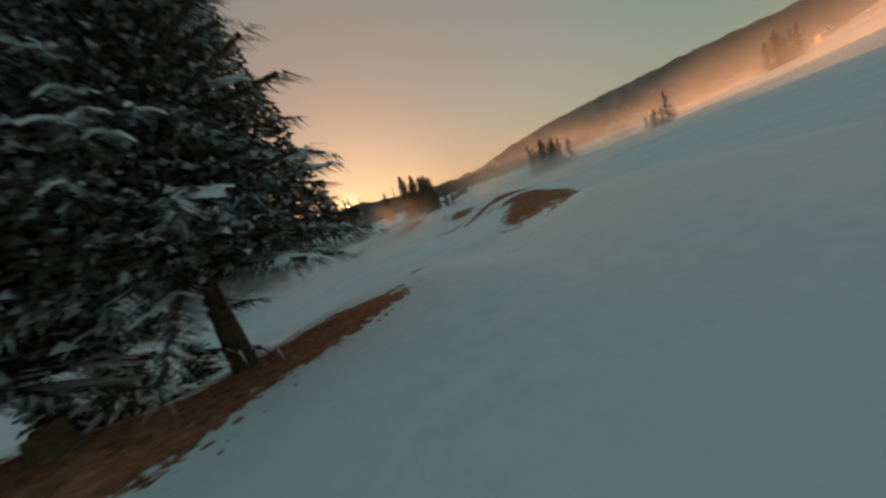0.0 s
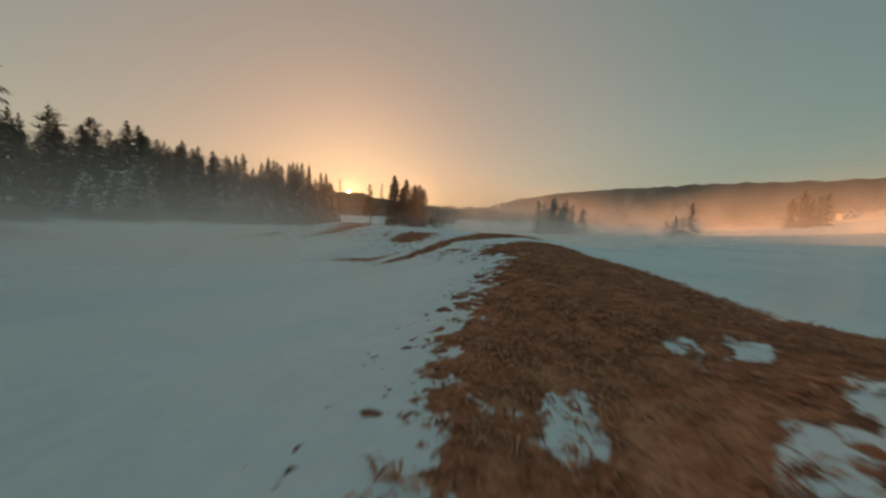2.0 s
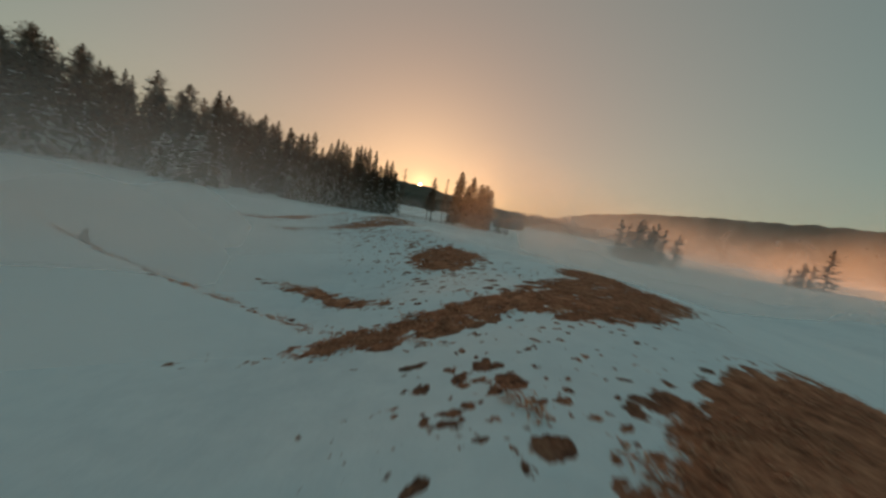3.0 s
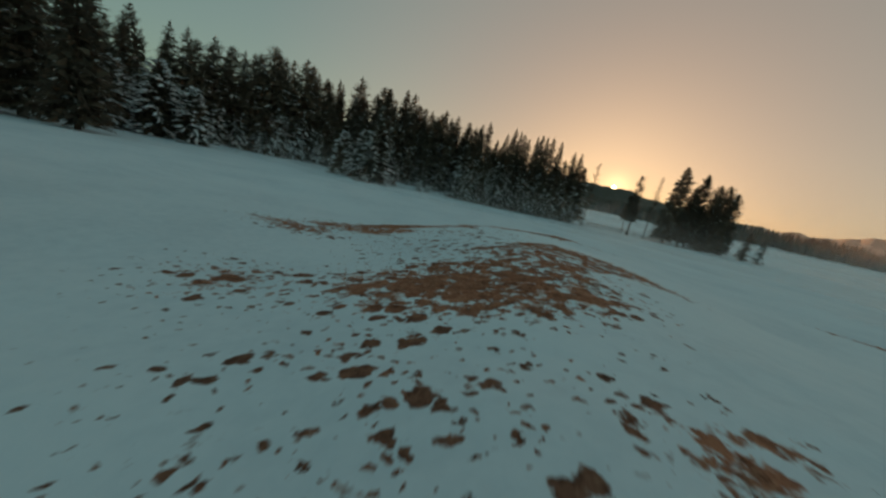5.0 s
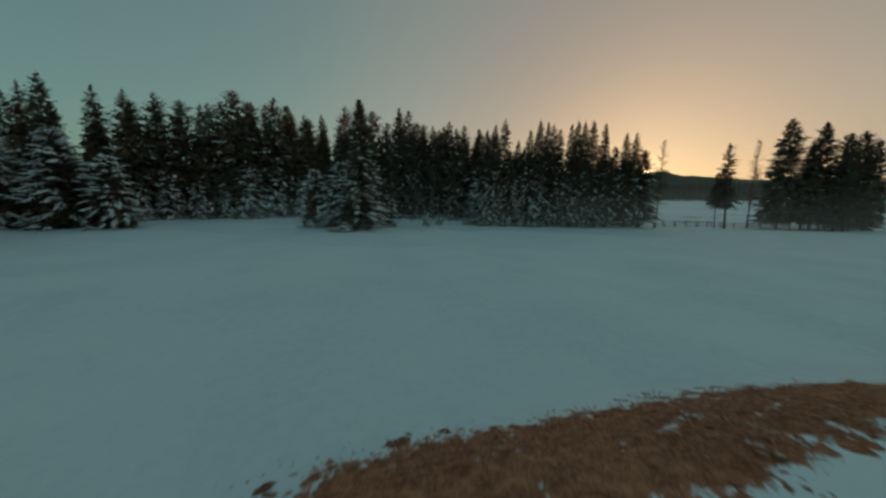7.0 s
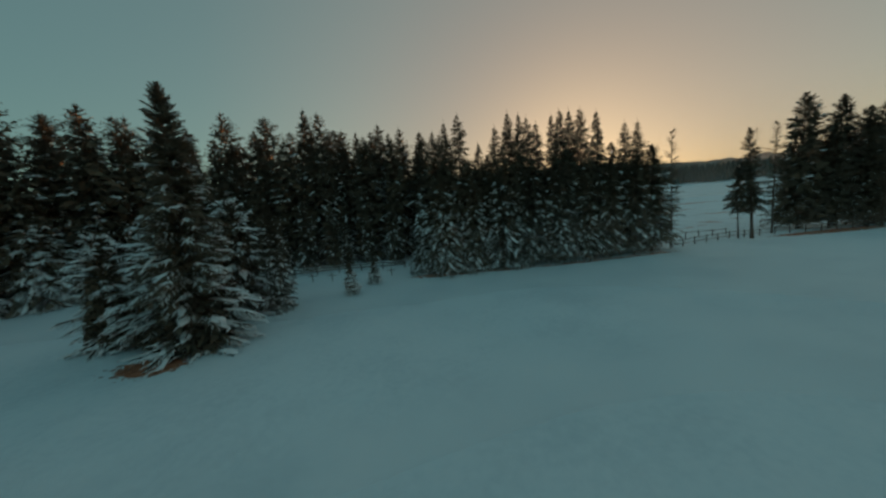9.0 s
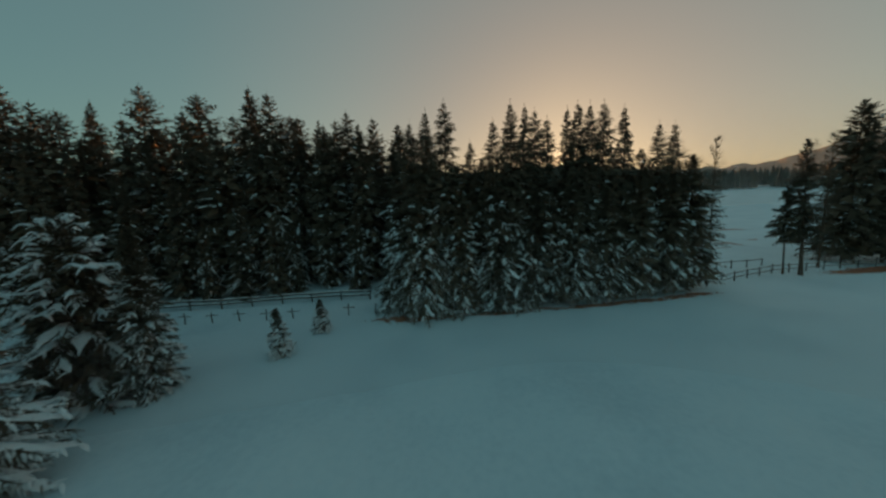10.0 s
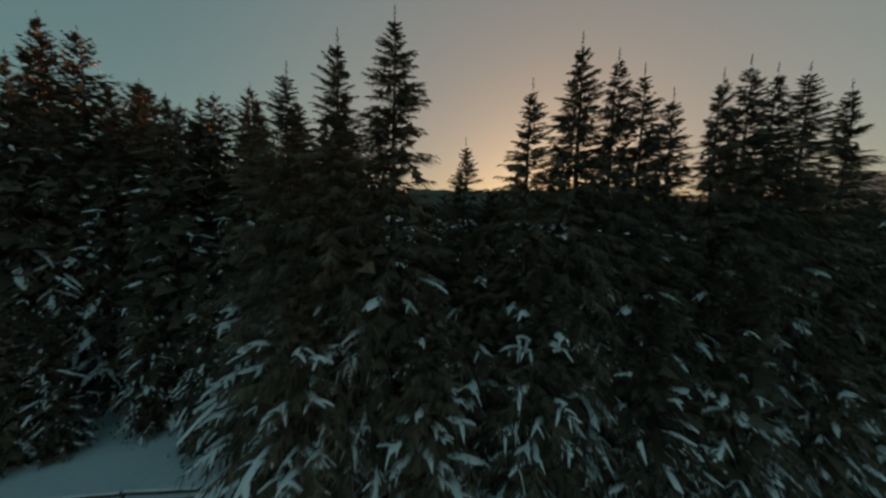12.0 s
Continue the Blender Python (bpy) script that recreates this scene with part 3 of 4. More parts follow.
WOOD_LABEL = "tall dark green spruce with snow caught on its lower boughs"
wood_kinds = [(spruce(11 + i, 24, R, WOOD_LABEL, 44, 6, 5, limbs=False, snow=s * 0.85, droop=d, blade=0.135, pad=2.6, pad_top=1.0, frost_share=0.7, dome=dm, rise=0.6, leader=0.35, heart=420, shortest=0.72, fingers_each=1, pad_long=1.2), 24)
              for i, (R, s, d, dm) in enumerate([(5.2, 0.5, 0.6, 3.2), (4.9, 0.62, 0.8, 2.4), (5.4, 0.45, 0.5, 4.0), (4.7, 0.55, 0.9, 2.0), (5.1, 0.7, 0.7, 2.8)])]


def wood_places(first, rows, low, high, gap):
    r = random.Random(5 + first)
    # the edge of the wood, from beside the meadow to behind the clump
    edge = [(-66, -30), (-62, -5), (-60, 18), (-59, 36), (-48, 55), (-37, 66.5), (-20, 69.5), (-3, 72.5)]
    places = []
    for (x0, y0), (x1, y1) in zip(edge, edge[1:]):
        length = math.hypot(x1 - x0, y1 - y0)
        ux, uy = (x1 - x0) / length, (y1 - y0) / length
        d = 0
        while d < length:
            for row in range(rows):
                off = first + row * 4.2 + r.uniform(-1.3, 1.3)
                tall = float(np.interp(y0 + uy * d, [20, 50, 62, 70], [0.8, 1.05, 1.02, 0.93]))
                places.append((x0 + ux * (d + r.uniform(-1.2, 1.2)) - uy * off, y0 + uy * d + ux * off, tall * r.uniform(low, high)))
            d += gap
    return places


BACK = [(3.8, 67.8, 14.2), (8.0, 68.4, 14.6), (12.2, 68.9, 14.2), (16.6, 69.4, 14.6), (21.0, 69.9, 14.4), (25.2, 70.3, 14.0), (0.2, 67.2, 14.4), (3.6, 70.6, 15.0), (7.0, 71.2, 15.2)]
plant(wood_kinds, [(-39.2, 76.1, 27.4), (-25.2, 77.5, 27.0), (-32.0, 76.8, 26), (-68.8, 73.1, 27), (-22.7, 77.7, 26.2), (-45.6, 75.4, 25.5), (-18.9, 78.1, 22.9), (-16.2, 78.4, 21.4), (-13.8, 78.6, 22.3), (-10.8, 79, 21.9),
                   (-65.1, 73.5, 24)] + wood_places(4.2, 2, 19.5, 25, 3.9) + [p for p in wood_places(0.2, 1, 9, 16, 3.6) if p[1] > 61] + [p for p in wood_places(13.0, 1, 23, 27, 4.4) if p[1] > 62 and p[0] < -16] + [(-13.5, 83.0, 24.5), (-9.6, 83.4, 23.5), (-5.8, 83.6, 22.5), (-2.0, 82.0, 21.5)] + BACK, 21)
edge_kinds = [(spruce(21 + i, 11, R, "younger spruce at the wood's edge, frosted with snow to the ground", 36, 7, 9, limbs=False, snow=1.0, droop=0.7, blade=0.065, pad=2.9, fingers_each=3, frost_share=1.1, frost_wide=1.2, frost_top=1.0, heart=160, power=0.8, start=0.01, group="young spruces at the wood's edge"), 11)
              for i, R in enumerate((2.9, 2.5, 3.2))]
plant(edge_kinds, [p for p in wood_places(0.2, 1, 7, 15, 4.1) if p[1] < 61], 24)

CLUMP_LABEL = "slender spruce in a dense clump, drooping boughs laden with snow"
clump_kinds = [(spruce(31 + i, 20, R, CLUMP_LABEL, 72, 7, 16, limbs=False, snow=s * 1.1, droop=d * 0.85, rise=0.2, blade=0.032, shortest=0.7, sparse_top=0.12, pad=1.5, pad_long=1.0, fingers_each=2, frost_share=0.3, frost_top=0.55, pad_top=0.66, heart=900, heart_size=0.6, power=0.76, leader=0.45, group="spruces of the clump"), 20)
               for i, (R, s, d) in enumerate([(4.4, 1.2, 1.0), (4.1, 1.0, 1.1), (4.3, 1.3, 0.9), (4.0, 1.0, 1.0)])]
plant(clump_kinds, [(-1.55, 63.5, 18.5), (0.0, 63.7, 19.6), (1.8, 63.9, 20.35), (6.6, 64.6, 18.55), (8.4, 64.9, 20.3), (9.85, 65.1, 19.9), (10.9, 65.2, 19.45), (12.2, 65.4, 18.7), (14.3, 65.7, 19.55), (15.4, 65.8, 20.05),
                    (16.7, 66.0, 19.9), (18.2, 66.2, 20.0), (20.5, 66.6, 19.5), (24.4, 67.1, 17.9), (26.2, 67.4, 17.9), (4.4, 66.0, 16.8)], 22)
skirt_kinds = [(spruce(35 + i, 13, R, "low dense spruce, boughs bent down under pads of snow", 44, 8, 15, limbs=False, snow=s * 0.8, droop=0.85, blade=0.048, pad=1.8, pad_long=1.0, fingers_each=3, heart=700, heart_size=0.6, frost_share=0.34, frost_top=0.6, pad_top=0.95, power=0.75, start=0.03, floor=0.5, group="low spruces of the clump"), 13)
               for i, (R, s) in enumerate([(3.9, 1.5), (3.4, 1.3), (3.6, 1.4)])]
plant(skirt_kinds, [(-0.6, 61.9, 13.0), (3.2, 62.3, 12.0), (6.8, 62.6, 12.6), (-3.2, 64.6, 13.5), (2.9, 65.4, 14.4), (4.7, 64.3, 13.6), (5.6, 66.6, 15.0)], 25)

bare_kinds = [(spruce(91 + i, 13, R, "dark spruce bare below, a little snow on its boughs", 42, 8, 15, limbs=False, snow=sn, droop=0.8, blade=0.05, pad=1.5, pad_long=1.2, fingers_each=2, frost_share=0.2, frost_top=0.7, pad_top=0.95, heart=200, power=0.7, start=0.12, floor=1.1, group="low spruces of the clump"), 13)
              for i, (R, sn) in enumerate([(3.3, 0.8), (3.0, 1.0)])]
plant(bare_kinds, [(10.6, 63.2, 11.5), (14.2, 63.6, 12.5), (17.8, 64.1, 11.5), (21.3, 64.6, 12.6), (24.8, 65.2, 12.5), (27.6, 66.4, 14.5), (22.6, 66.9, 15.2), (12.4, 63.6, 9.0), (19.6, 64.5, 9.5), (26.4, 65.8, 9.0)], 26)

# ---- camera side: lone trees ----
near_tree = spruce(51, 15, 4.7, "old spruce with a bare leaning trunk on the grassy bank", 68, 8, 38, start=0.165, snow=1.6, droop=0.4, blade=0.02, pad=1.45, frost_share=0.4, frost_top=1.2, frost_wide=1.2, pad_top=1.5, heart=34000, heart_size=0.12, heart_out=0.65, twig_most=0.6, base=0.24, power=0.55, needles=FROSTED, group="spruces on the bank")
set_at(near_tree, -17.6, -53.85, 75)
m = ground_pose(-23.0, -52.4, 150, 1.25, 1.2)
copy_thing(near_tree, m).scale = m.to_scale()
m = ground_pose(-27.5, -49.0, 260, 1.3, 1.15)
copy_thing(near_tree, m).scale = m.to_scale()
brush = spruce(58, 3.6, 2.4, "low snow-bent young spruce under the old ones", 16, 8, 14, limbs=False, start=0.02, snow=1.5, droop=0.5, blade=0.05, pad=2.2, fingers_each=1, frost_share=0.15, frost_top=1.1, pad_top=1.3, heart=500, heart_size=0.5, power=0.6, group="young spruces on the bank")
set_at(brush, -21.6, -46.8, 30, 0.75)
for x, y, h, a in ((-24.0, -45.6, 2.4, 100), (-20.0, -44.6, 1.8, 190), (-26.6, -47.2, 2.9, 250), (-23.0, -42.6, 2.6, 320), (-28.8, -44.4, 3.2, 60)):
    m = ground_pose(x, y, a, h / 3.6)
    copy_thing(brush, m).scale = m.to_scale()
lone = spruce(53, 14.3, 4.5, "broad bushy spruce standing alone below the bank", 58, 9, 22, start=0.03, snow=0.6, droop=0.6, blade=0.055, power=0.8, heart=900, heart_size=0.5)
set_at(lone, -16.3, -21.3, 10, 1.04, 1.04)
big = spruce(54, 17.4, 4.4, "tall spruce on the open meadow, snow on its lower boughs", 50, 8, 20, start=0.26, snow=0.9, droop=0.6, blade=0.052, pad=1.5, fingers_each=3, power=0.75, group="spruces on the meadow")
set_at(big, -16.9, 39.8, 0, 1.03)
low = spruce(57, 9.5, 4.9, "broad low spruce with boughs sweeping down under heavy snow", 15, 10, 28, start=0.04, snow=2.6, droop=0.4, rise=0.5, blade=0.036, pad=3.4, pad_long=1.5, shortest=0.62, floor=0.3, frost_share=0.3, frost_wide=1.2, frost_top=1.2, pad_top=1.3, heart=3000, heart_size=0.4, power=0.6, group="spruces on the meadow")
set_at(low, -17.7, 40.5, 0, 1.0, 0.92)
for x, y, h, w, a in ((-20.6, 41.6, 9.8, 0.8, 200), (-25.0, 41.2, 8.6, 0.7, 20), (-20.2, 48.4, 11.0, 0.78, 130), (-52.5, 27.5, 12.5, 0.85, 100), (-57.5, 24.0, 11.0, 0.9, 220), (-47.5, 29.5, 9.5, 0.85, 310)):
    m = ground_pose(x, y, a, h / 9.5, w)
    copy_thing(low, m).scale = m.to_scale()
slim = spruce(55, 10.2, 2.1, "slim young spruce dusted with snow", 48, 8, 16, snow=0.75, droop=0.7, blade=0.055, pad=1.5, fingers_each=2, frost_share=0.5, frost_wide=1.2, power=0.75, group="spruces on the meadow")
set_at(slim, -16.2, 48.5)
sapling = spruce(56, 2.8, 1.0, "small spruce sapling capped with snow", 26, 9, 12, start=0.02, snow=1.3, droop=0.4, blade=0.05, power=0.75, pad=1.4, frost_share=0.45, frost_top=1.1, group="saplings on the meadow", name="spruce_sapling")
set_at(sapling, -10.9, 53.3, 0, 1.3, 0.75)
m = ground_pose(-9.5, 57.8, 80, 1.05, 0.9)
copy_thing(sapling, m).scale = m.to_scale()
m = ground_pose(-5.6, -26.4, 200, 0.22, 1.0)
copy_thing(sapling, m).scale = m.to_scale()

stump = new("tree_stump")
rr = np.random.RandomState(4)
ang = np.linspace(0, 2 * np.pi, 18, endpoint=False)
rows = [np.stack([np.cos(ang) * q * (1 + 0.13 * np.sin(ang * 3 + 1) + rr.normal(0, 0.04, 18)), np.sin(ang) * q * (1 + 0.13 * np.sin(ang * 3 + 1) + rr.normal(0, 0.04, 18)), z + rr.normal(0, 0.02, 18) + 0.06 * np.cos(ang) * (z > 0.3)], -1)
        for q, z in ((0.46, -0.3), (0.34, 0.02), (0.27, 0.2), (0.25, 0.4), (0.24, 0.46), (0.12, 0.44), (0.02, 0.43))]
i = np.arange(7 * 18).reshape(7, 18)
j = np.roll(i, -1, 1)
under("wood", mesh_from("wood", np.concatenate(rows), np.stack([i[:-1], j[:-1], j[1:], i[1:]], -1).reshape(-1, 4), BARK, False), stump)
set_at(stump, -20.1, -55.7)
tagged(stump, "old rotten tree stump on the grassy bank", "stump")

COPSE_LABEL = "spruce with a bare lower trunk in a small copse"
copse_kinds = [(spruce(61 + i, 20, R, COPSE_LABEL, 46, 7, 11, start=st, snow=0.15, droop=0.4, rise=0.8, blade=0.08, sparse_top=0.05, heart=300, dome=3.2, shortest=0.7, group="spruces of the copse"), 20)
               for i, (R, st) in enumerate([(4.4, 0.06), (3.9, 0.1), (4.6, 0.05)])]
plant(copse_kinds, [(56.3, 76.8, 21.5), (62.1, 77.1, 20.7), (66.4, 77.3, 18.6), (68.6, 77.4, 19.0), (59.2, 75.0, 16.5), (64.2, 74.8, 15), (71.5, 78, 17.5),
                    (-42, 9.2, 18), (-50.4, 9.5, 20), (-55, 8.4, 21)], 23)
droopy = spruce(66, 10.6, 2.3, "drooping dark spruce crown on a thin trunk by the fence", 26, 6, 10, start=0.42, snow=0.3, droop=1.0, blade=0.12, base=0.1, lean=-0.05, group="spruces of the copse")
set_at(droopy, 42.6, 71.0)
thin = spruce(65, 16, 2.9, "thin spruce leaning over the fence, bare below", 32, 6, 10, start=0.3, snow=0.05, droop=0.9, blade=0.12, sparse_top=0.1, base=0.2, lean=-0.06, snowy=False, group="spruces of the copse")
set_at(thin, 43.9, 70.2, 0)


# ---- the rough rest: hills and far woods ----
def ridge(name, label, dist, heights, mat, depth, rough):
    """A long far hill: its height by bearing, in degrees to the right of straight ahead."""
    az = np.arange(heights[0][0], heights[-1][0] + 0.01, 0.35)
    top = np.interp(az, *np.array(heights).T) + rough * lumps(az, az * 0, 2.4, 8) + rough * 0.6 * lumps(az, az * 0, 0.9, 18)
    rows = []
    steps = ((0.0, -0.02), (0.12, 0.1), (0.24, 0.21), (0.36, 0.33), (0.48, 0.46), (0.6, 0.6), (0.72, 0.75), (0.84, 0.88), (0.93, 0.96), (1.0, 1.0), (1.5, 0.7))
    for k, f in steps:
        d = dist + depth * k
        x, y = np.sin(np.radians(az)) * d, np.cos(np.radians(az)) * d
        swell = (rough * 1.6 * lumps(x, y, 190, 4) + rough * lumps(x, y, 60, 6)) if 0 < k < 1 else 0
        rows.append(np.stack([x, y, top * f + swell], -1))
    v = np.stack(rows, 0)
    n = len(az)
    i = np.arange(len(steps) * n).reshape(len(steps), n)
    q = np.stack([i[:-1, :-1], i[:-1, 1:], i[1:, 1:], i[1:, :-1]], -1).reshape(-1, 4)
    return tagged(new(name, mesh_from(name, v, q, mat, True)), label, "hill", kind="structure")


ridge("hill", "long wooded ridge beyond the valley, low sun behind it", 1100,
      [(-100, 120), (-40, 130), (-5, 152), (8, 153), (15, 158), (20.8, 157), (22.4, 139), (31, 113), (38, 104), (41, 109), (44, 128), (47, 158), (54, 196), (62, 216), (75, 230), (87, 222), (100, 210), (130, 190), (190, 170), (260, 130)], WOODS, 700, 3)


def far_tree_arrays(r, h, w):
    v, f = [], []
    for k in range(3):
        z0, z1, ww = h * (0.08 + 0.27 * k), h * (0.5 + 0.25 * k), w * (1 - 0.28 * k)
        a = r.uniform(0, 6.28)
        at = len(v)
        for j in range(5):
            q = ww * r.uniform(0.7, 1.2)
            v.append((math.cos(a + j * 1.2566) * q, math.sin(a + j * 1.2566) * q, z0 + r.uniform(-0.06, 0.06) * h))
        v.append((r.uniform(-0.1, 0.1) * w, r.uniform(-0.1, 0.1) * w, z1))
        f += [(at + j, at + (j + 1) % 5, at + 5) for j in range(5)]
    return np.array(v), np.array(f)


def far_wood(name, label, spots, seed):
    r = random.Random(seed)
    pieces = []
    for x, y, h in spots:
        v, f = far_tree_arrays(r, h, h * r.uniform(0.16, 0.22))
        pieces.append((v + [x, y, float(height(x, y)) - 0.3], f))
    return tagged(new(name, mesh_from(name, *joined(pieces), WOODS)), label, "wood", kind="stuff")


r = random.Random(8)
spots = []
for i in range(1150):
    b = r.uniform(-2, 64)
    a, d = radians(b), r.uniform(430, 520)
    spots.append((math.sin(a) * d, math.cos(a) * d, r.uniform(14, 21) * float(np.interp(b, [44, 64], [1, 0.45]))))
far_wood("far_woods", "dark belt of far spruce woods across the valley", spots, 81)

far_kinds = [spruce(81 + i, 24, 5.5, "far spruce", 16, 5, 5, limbs=False, snow=0.0, blade=0.5, snowy=False) for i in range(3)]
for ob, x, y in zip(far_kinds, (97, 152, 268), (28, 4, -12)):
    set_at(ob, x, y, 0, 0.55, 1.4)
MIST_LABEL = "dark far spruce in a group on the open valley floor"
places = []
for cx, cy, n, spread, low_h, high_h in ((98, 25.5, 12, 4.5, 8, 13), (152, 6, 5, 5, 6, 9), (268, -11, 8, 4, 15, 21)):
    places += [(cx + r.gauss(0, spread), cy + r.gauss(0, spread), r.uniform(low_h, high_h)) for i in range(n)]
places += [(76.5, 76.0, 6.6), (80.5, 75.5, 7.2), (84, 86, 8)]
for i, (x, y, h) in enumerate(places):
    m = ground_pose(x, y, r.uniform(0, 360), h / 24, 1.5)
    ob = copy_thing(far_kinds[i % 3], m)
    ob.scale = m.to_scale()
    tagged(ob, MIST_LABEL, "tree", "spruces on the valley floor")
for ob in far_kinds:
    tagged(ob, MIST_LABEL, "tree", "spruces on the valley floor")

larch = spruce(71, 16.5, 1.9, "bare brownish larch at the end of the clump", 26, 5, 8, start=0.3, snow=0.0, droop=0.3, blade=0.045, power=0.5, base=0.13, snowy=False, group="larches", name="larch_tree", needles=LARCH)
set_at(larch, 31.2, 68.0)
for x, y, h in ((49.5, 73.6, 17.0), (64.5, 73.0, 15.0)):
    m = ground_pose(x, y, 70 * h, h / 16.5)
    copy_thing(larch, m)


# ---- fences ----
def post_mesh(tall, wide, seed):
    rr = np.random.RandomState(seed)
    k = np.array([-0.25, 0.0, tall * 0.5, tall * 0.97, tall])
    v, f = tube(np.stack([rr.normal(0, 0.012, 5), rr.normal(0, 0.012, 5), k], -1), wide * np.array([1, 1, 0.95, 0.9, 0.4]), 7)
    return mesh_from("post", v, f, WOOD, True)


def rail_mesh(a, b, thick, seed):
    rr = np.random.RandomState(seed)
    k = np.linspace(-0.04, 1.04, 5)[:, None]
    p = np.array(a) * (1 - k) + np.array(b) * k + rr.normal(0, 0.015, (5, 3))
    return mesh_from("rail", *tube(p, thick * rr.uniform(0.85, 1.1, 5), 6), WOOD, True)


def fence(name, label, line, gap, tall, wide, rails, thick, seed, stub=False, capped=False):
    """Posts along a line of places, with rails at the given heights from post to post."""
    rr = random.Random(seed)
    spots = []
    for (x0, y0), (x1, y1) in zip(line, line[1:]):
        n = max(1, round(math.hypot(x1 - x0, y1 - y0) / gap))
        spots += [(x0 + (x1 - x0) * i / n, y0 + (y1 - y0) * i / n) for i in range(n)]
    spots.append(line[-1])
    thing = new(name)
    thing.location = (*spots[0], float(height(*spots[0])))
    base = thing.location
    posts = [post_mesh(tall * q, wide, seed + i) for i, q in enumerate((1, 0.93, 1.06))]
    spots = [(x, y, float(height(x, y))) for x, y in spots]
    for i, (x, y, z) in enumerate(spots):
        ob = under("post", posts[i % 3], thing)
        ob.matrix_basis = pose(x - base[0], y - base[1], z - base[2], rr.uniform(-4, 4), rr.uniform(-4, 4), rr.uniform(0, 360))
    for i, (p, q) in enumerate(zip(spots, spots[1:])):
        for h in rails:
            a, b = ((*np.subtract(e, base)[:2], e[2] - base[2] + h + rr.uniform(-0.05, 0.05)) for e in (p, q))
            if stub:
                b = tuple(np.add(a, np.subtract(b, a) * 0.22))
                a = tuple(np.add(a, np.subtract(a, b) * 0.9))
            rail = under("rail", rail_mesh(a, b, thick, seed * 7 + i), thing)
            if capped:
                k = np.linspace(0.02, 0.98, 9)[:, None]
                line_up = np.array(a) * (1 - k) + np.array(b) * k + [0, 0, thick * 1.15]
                girth = thick * np.array([rr.uniform(0.25, 0.75) for _ in range(9)])
                under("snow_cap", mesh_from("snow_cap", *tube(line_up, girth, 6), SNOW, True), rail, "snow lying along the rail")
    return tagged(thing, label, "fence", "fences round the meadow")


fence("rail_fence", "weathered wooden post and rail fence beside the copse", [(30.5, 67.0), (41.5, 71.3), (51.5, 72.9), (66, 74)], 2.6, 1.15, 0.075, (0.45, 0.95), 0.05, 91, capped=True)
fence("rail_fence", "short weathered wooden rail fence behind the clump", [(34.5, 73.5), (44.2, 75.6)], 2.6, 1.15, 0.075, (0.95,), 0.05, 92)
fence("post_row", "row of thin wooden fence posts with crosspieces in snow", [(-31, 59.6), (-23.9, 60.2), (-13.7, 61.1), (-5.7, 62.1)], 2.55, 1.15, 0.06, (0.72,), 0.04, 93, True)
fence("rail_fence", "dark log rail fence along the edge of the wood", [(-44, 61.6), (-29.8, 63.8), (-7.5, 66.9)], 3.4, 1.0, 0.09, (0.5, 0.92), 0.1, 94, capped=True)


# ---- the far house ----
def box_bm(x0, x1, y0, y1, z0, z1, bevel=0.03):
    bm = bmesh.new()
    bmesh.ops.create_cube(bm, size=1, matrix=Matrix.Translation(((x0 + x1) / 2, (y0 + y1) / 2, (z0 + z1) / 2)) @ Matrix.Diagonal((x1 - x0, y1 - y0, z1 - z0, 1)))
    bmesh.ops.bevel(bm, geom=bm.edges[:], offset=bevel, segments=1, affect="EDGES")
    return bm


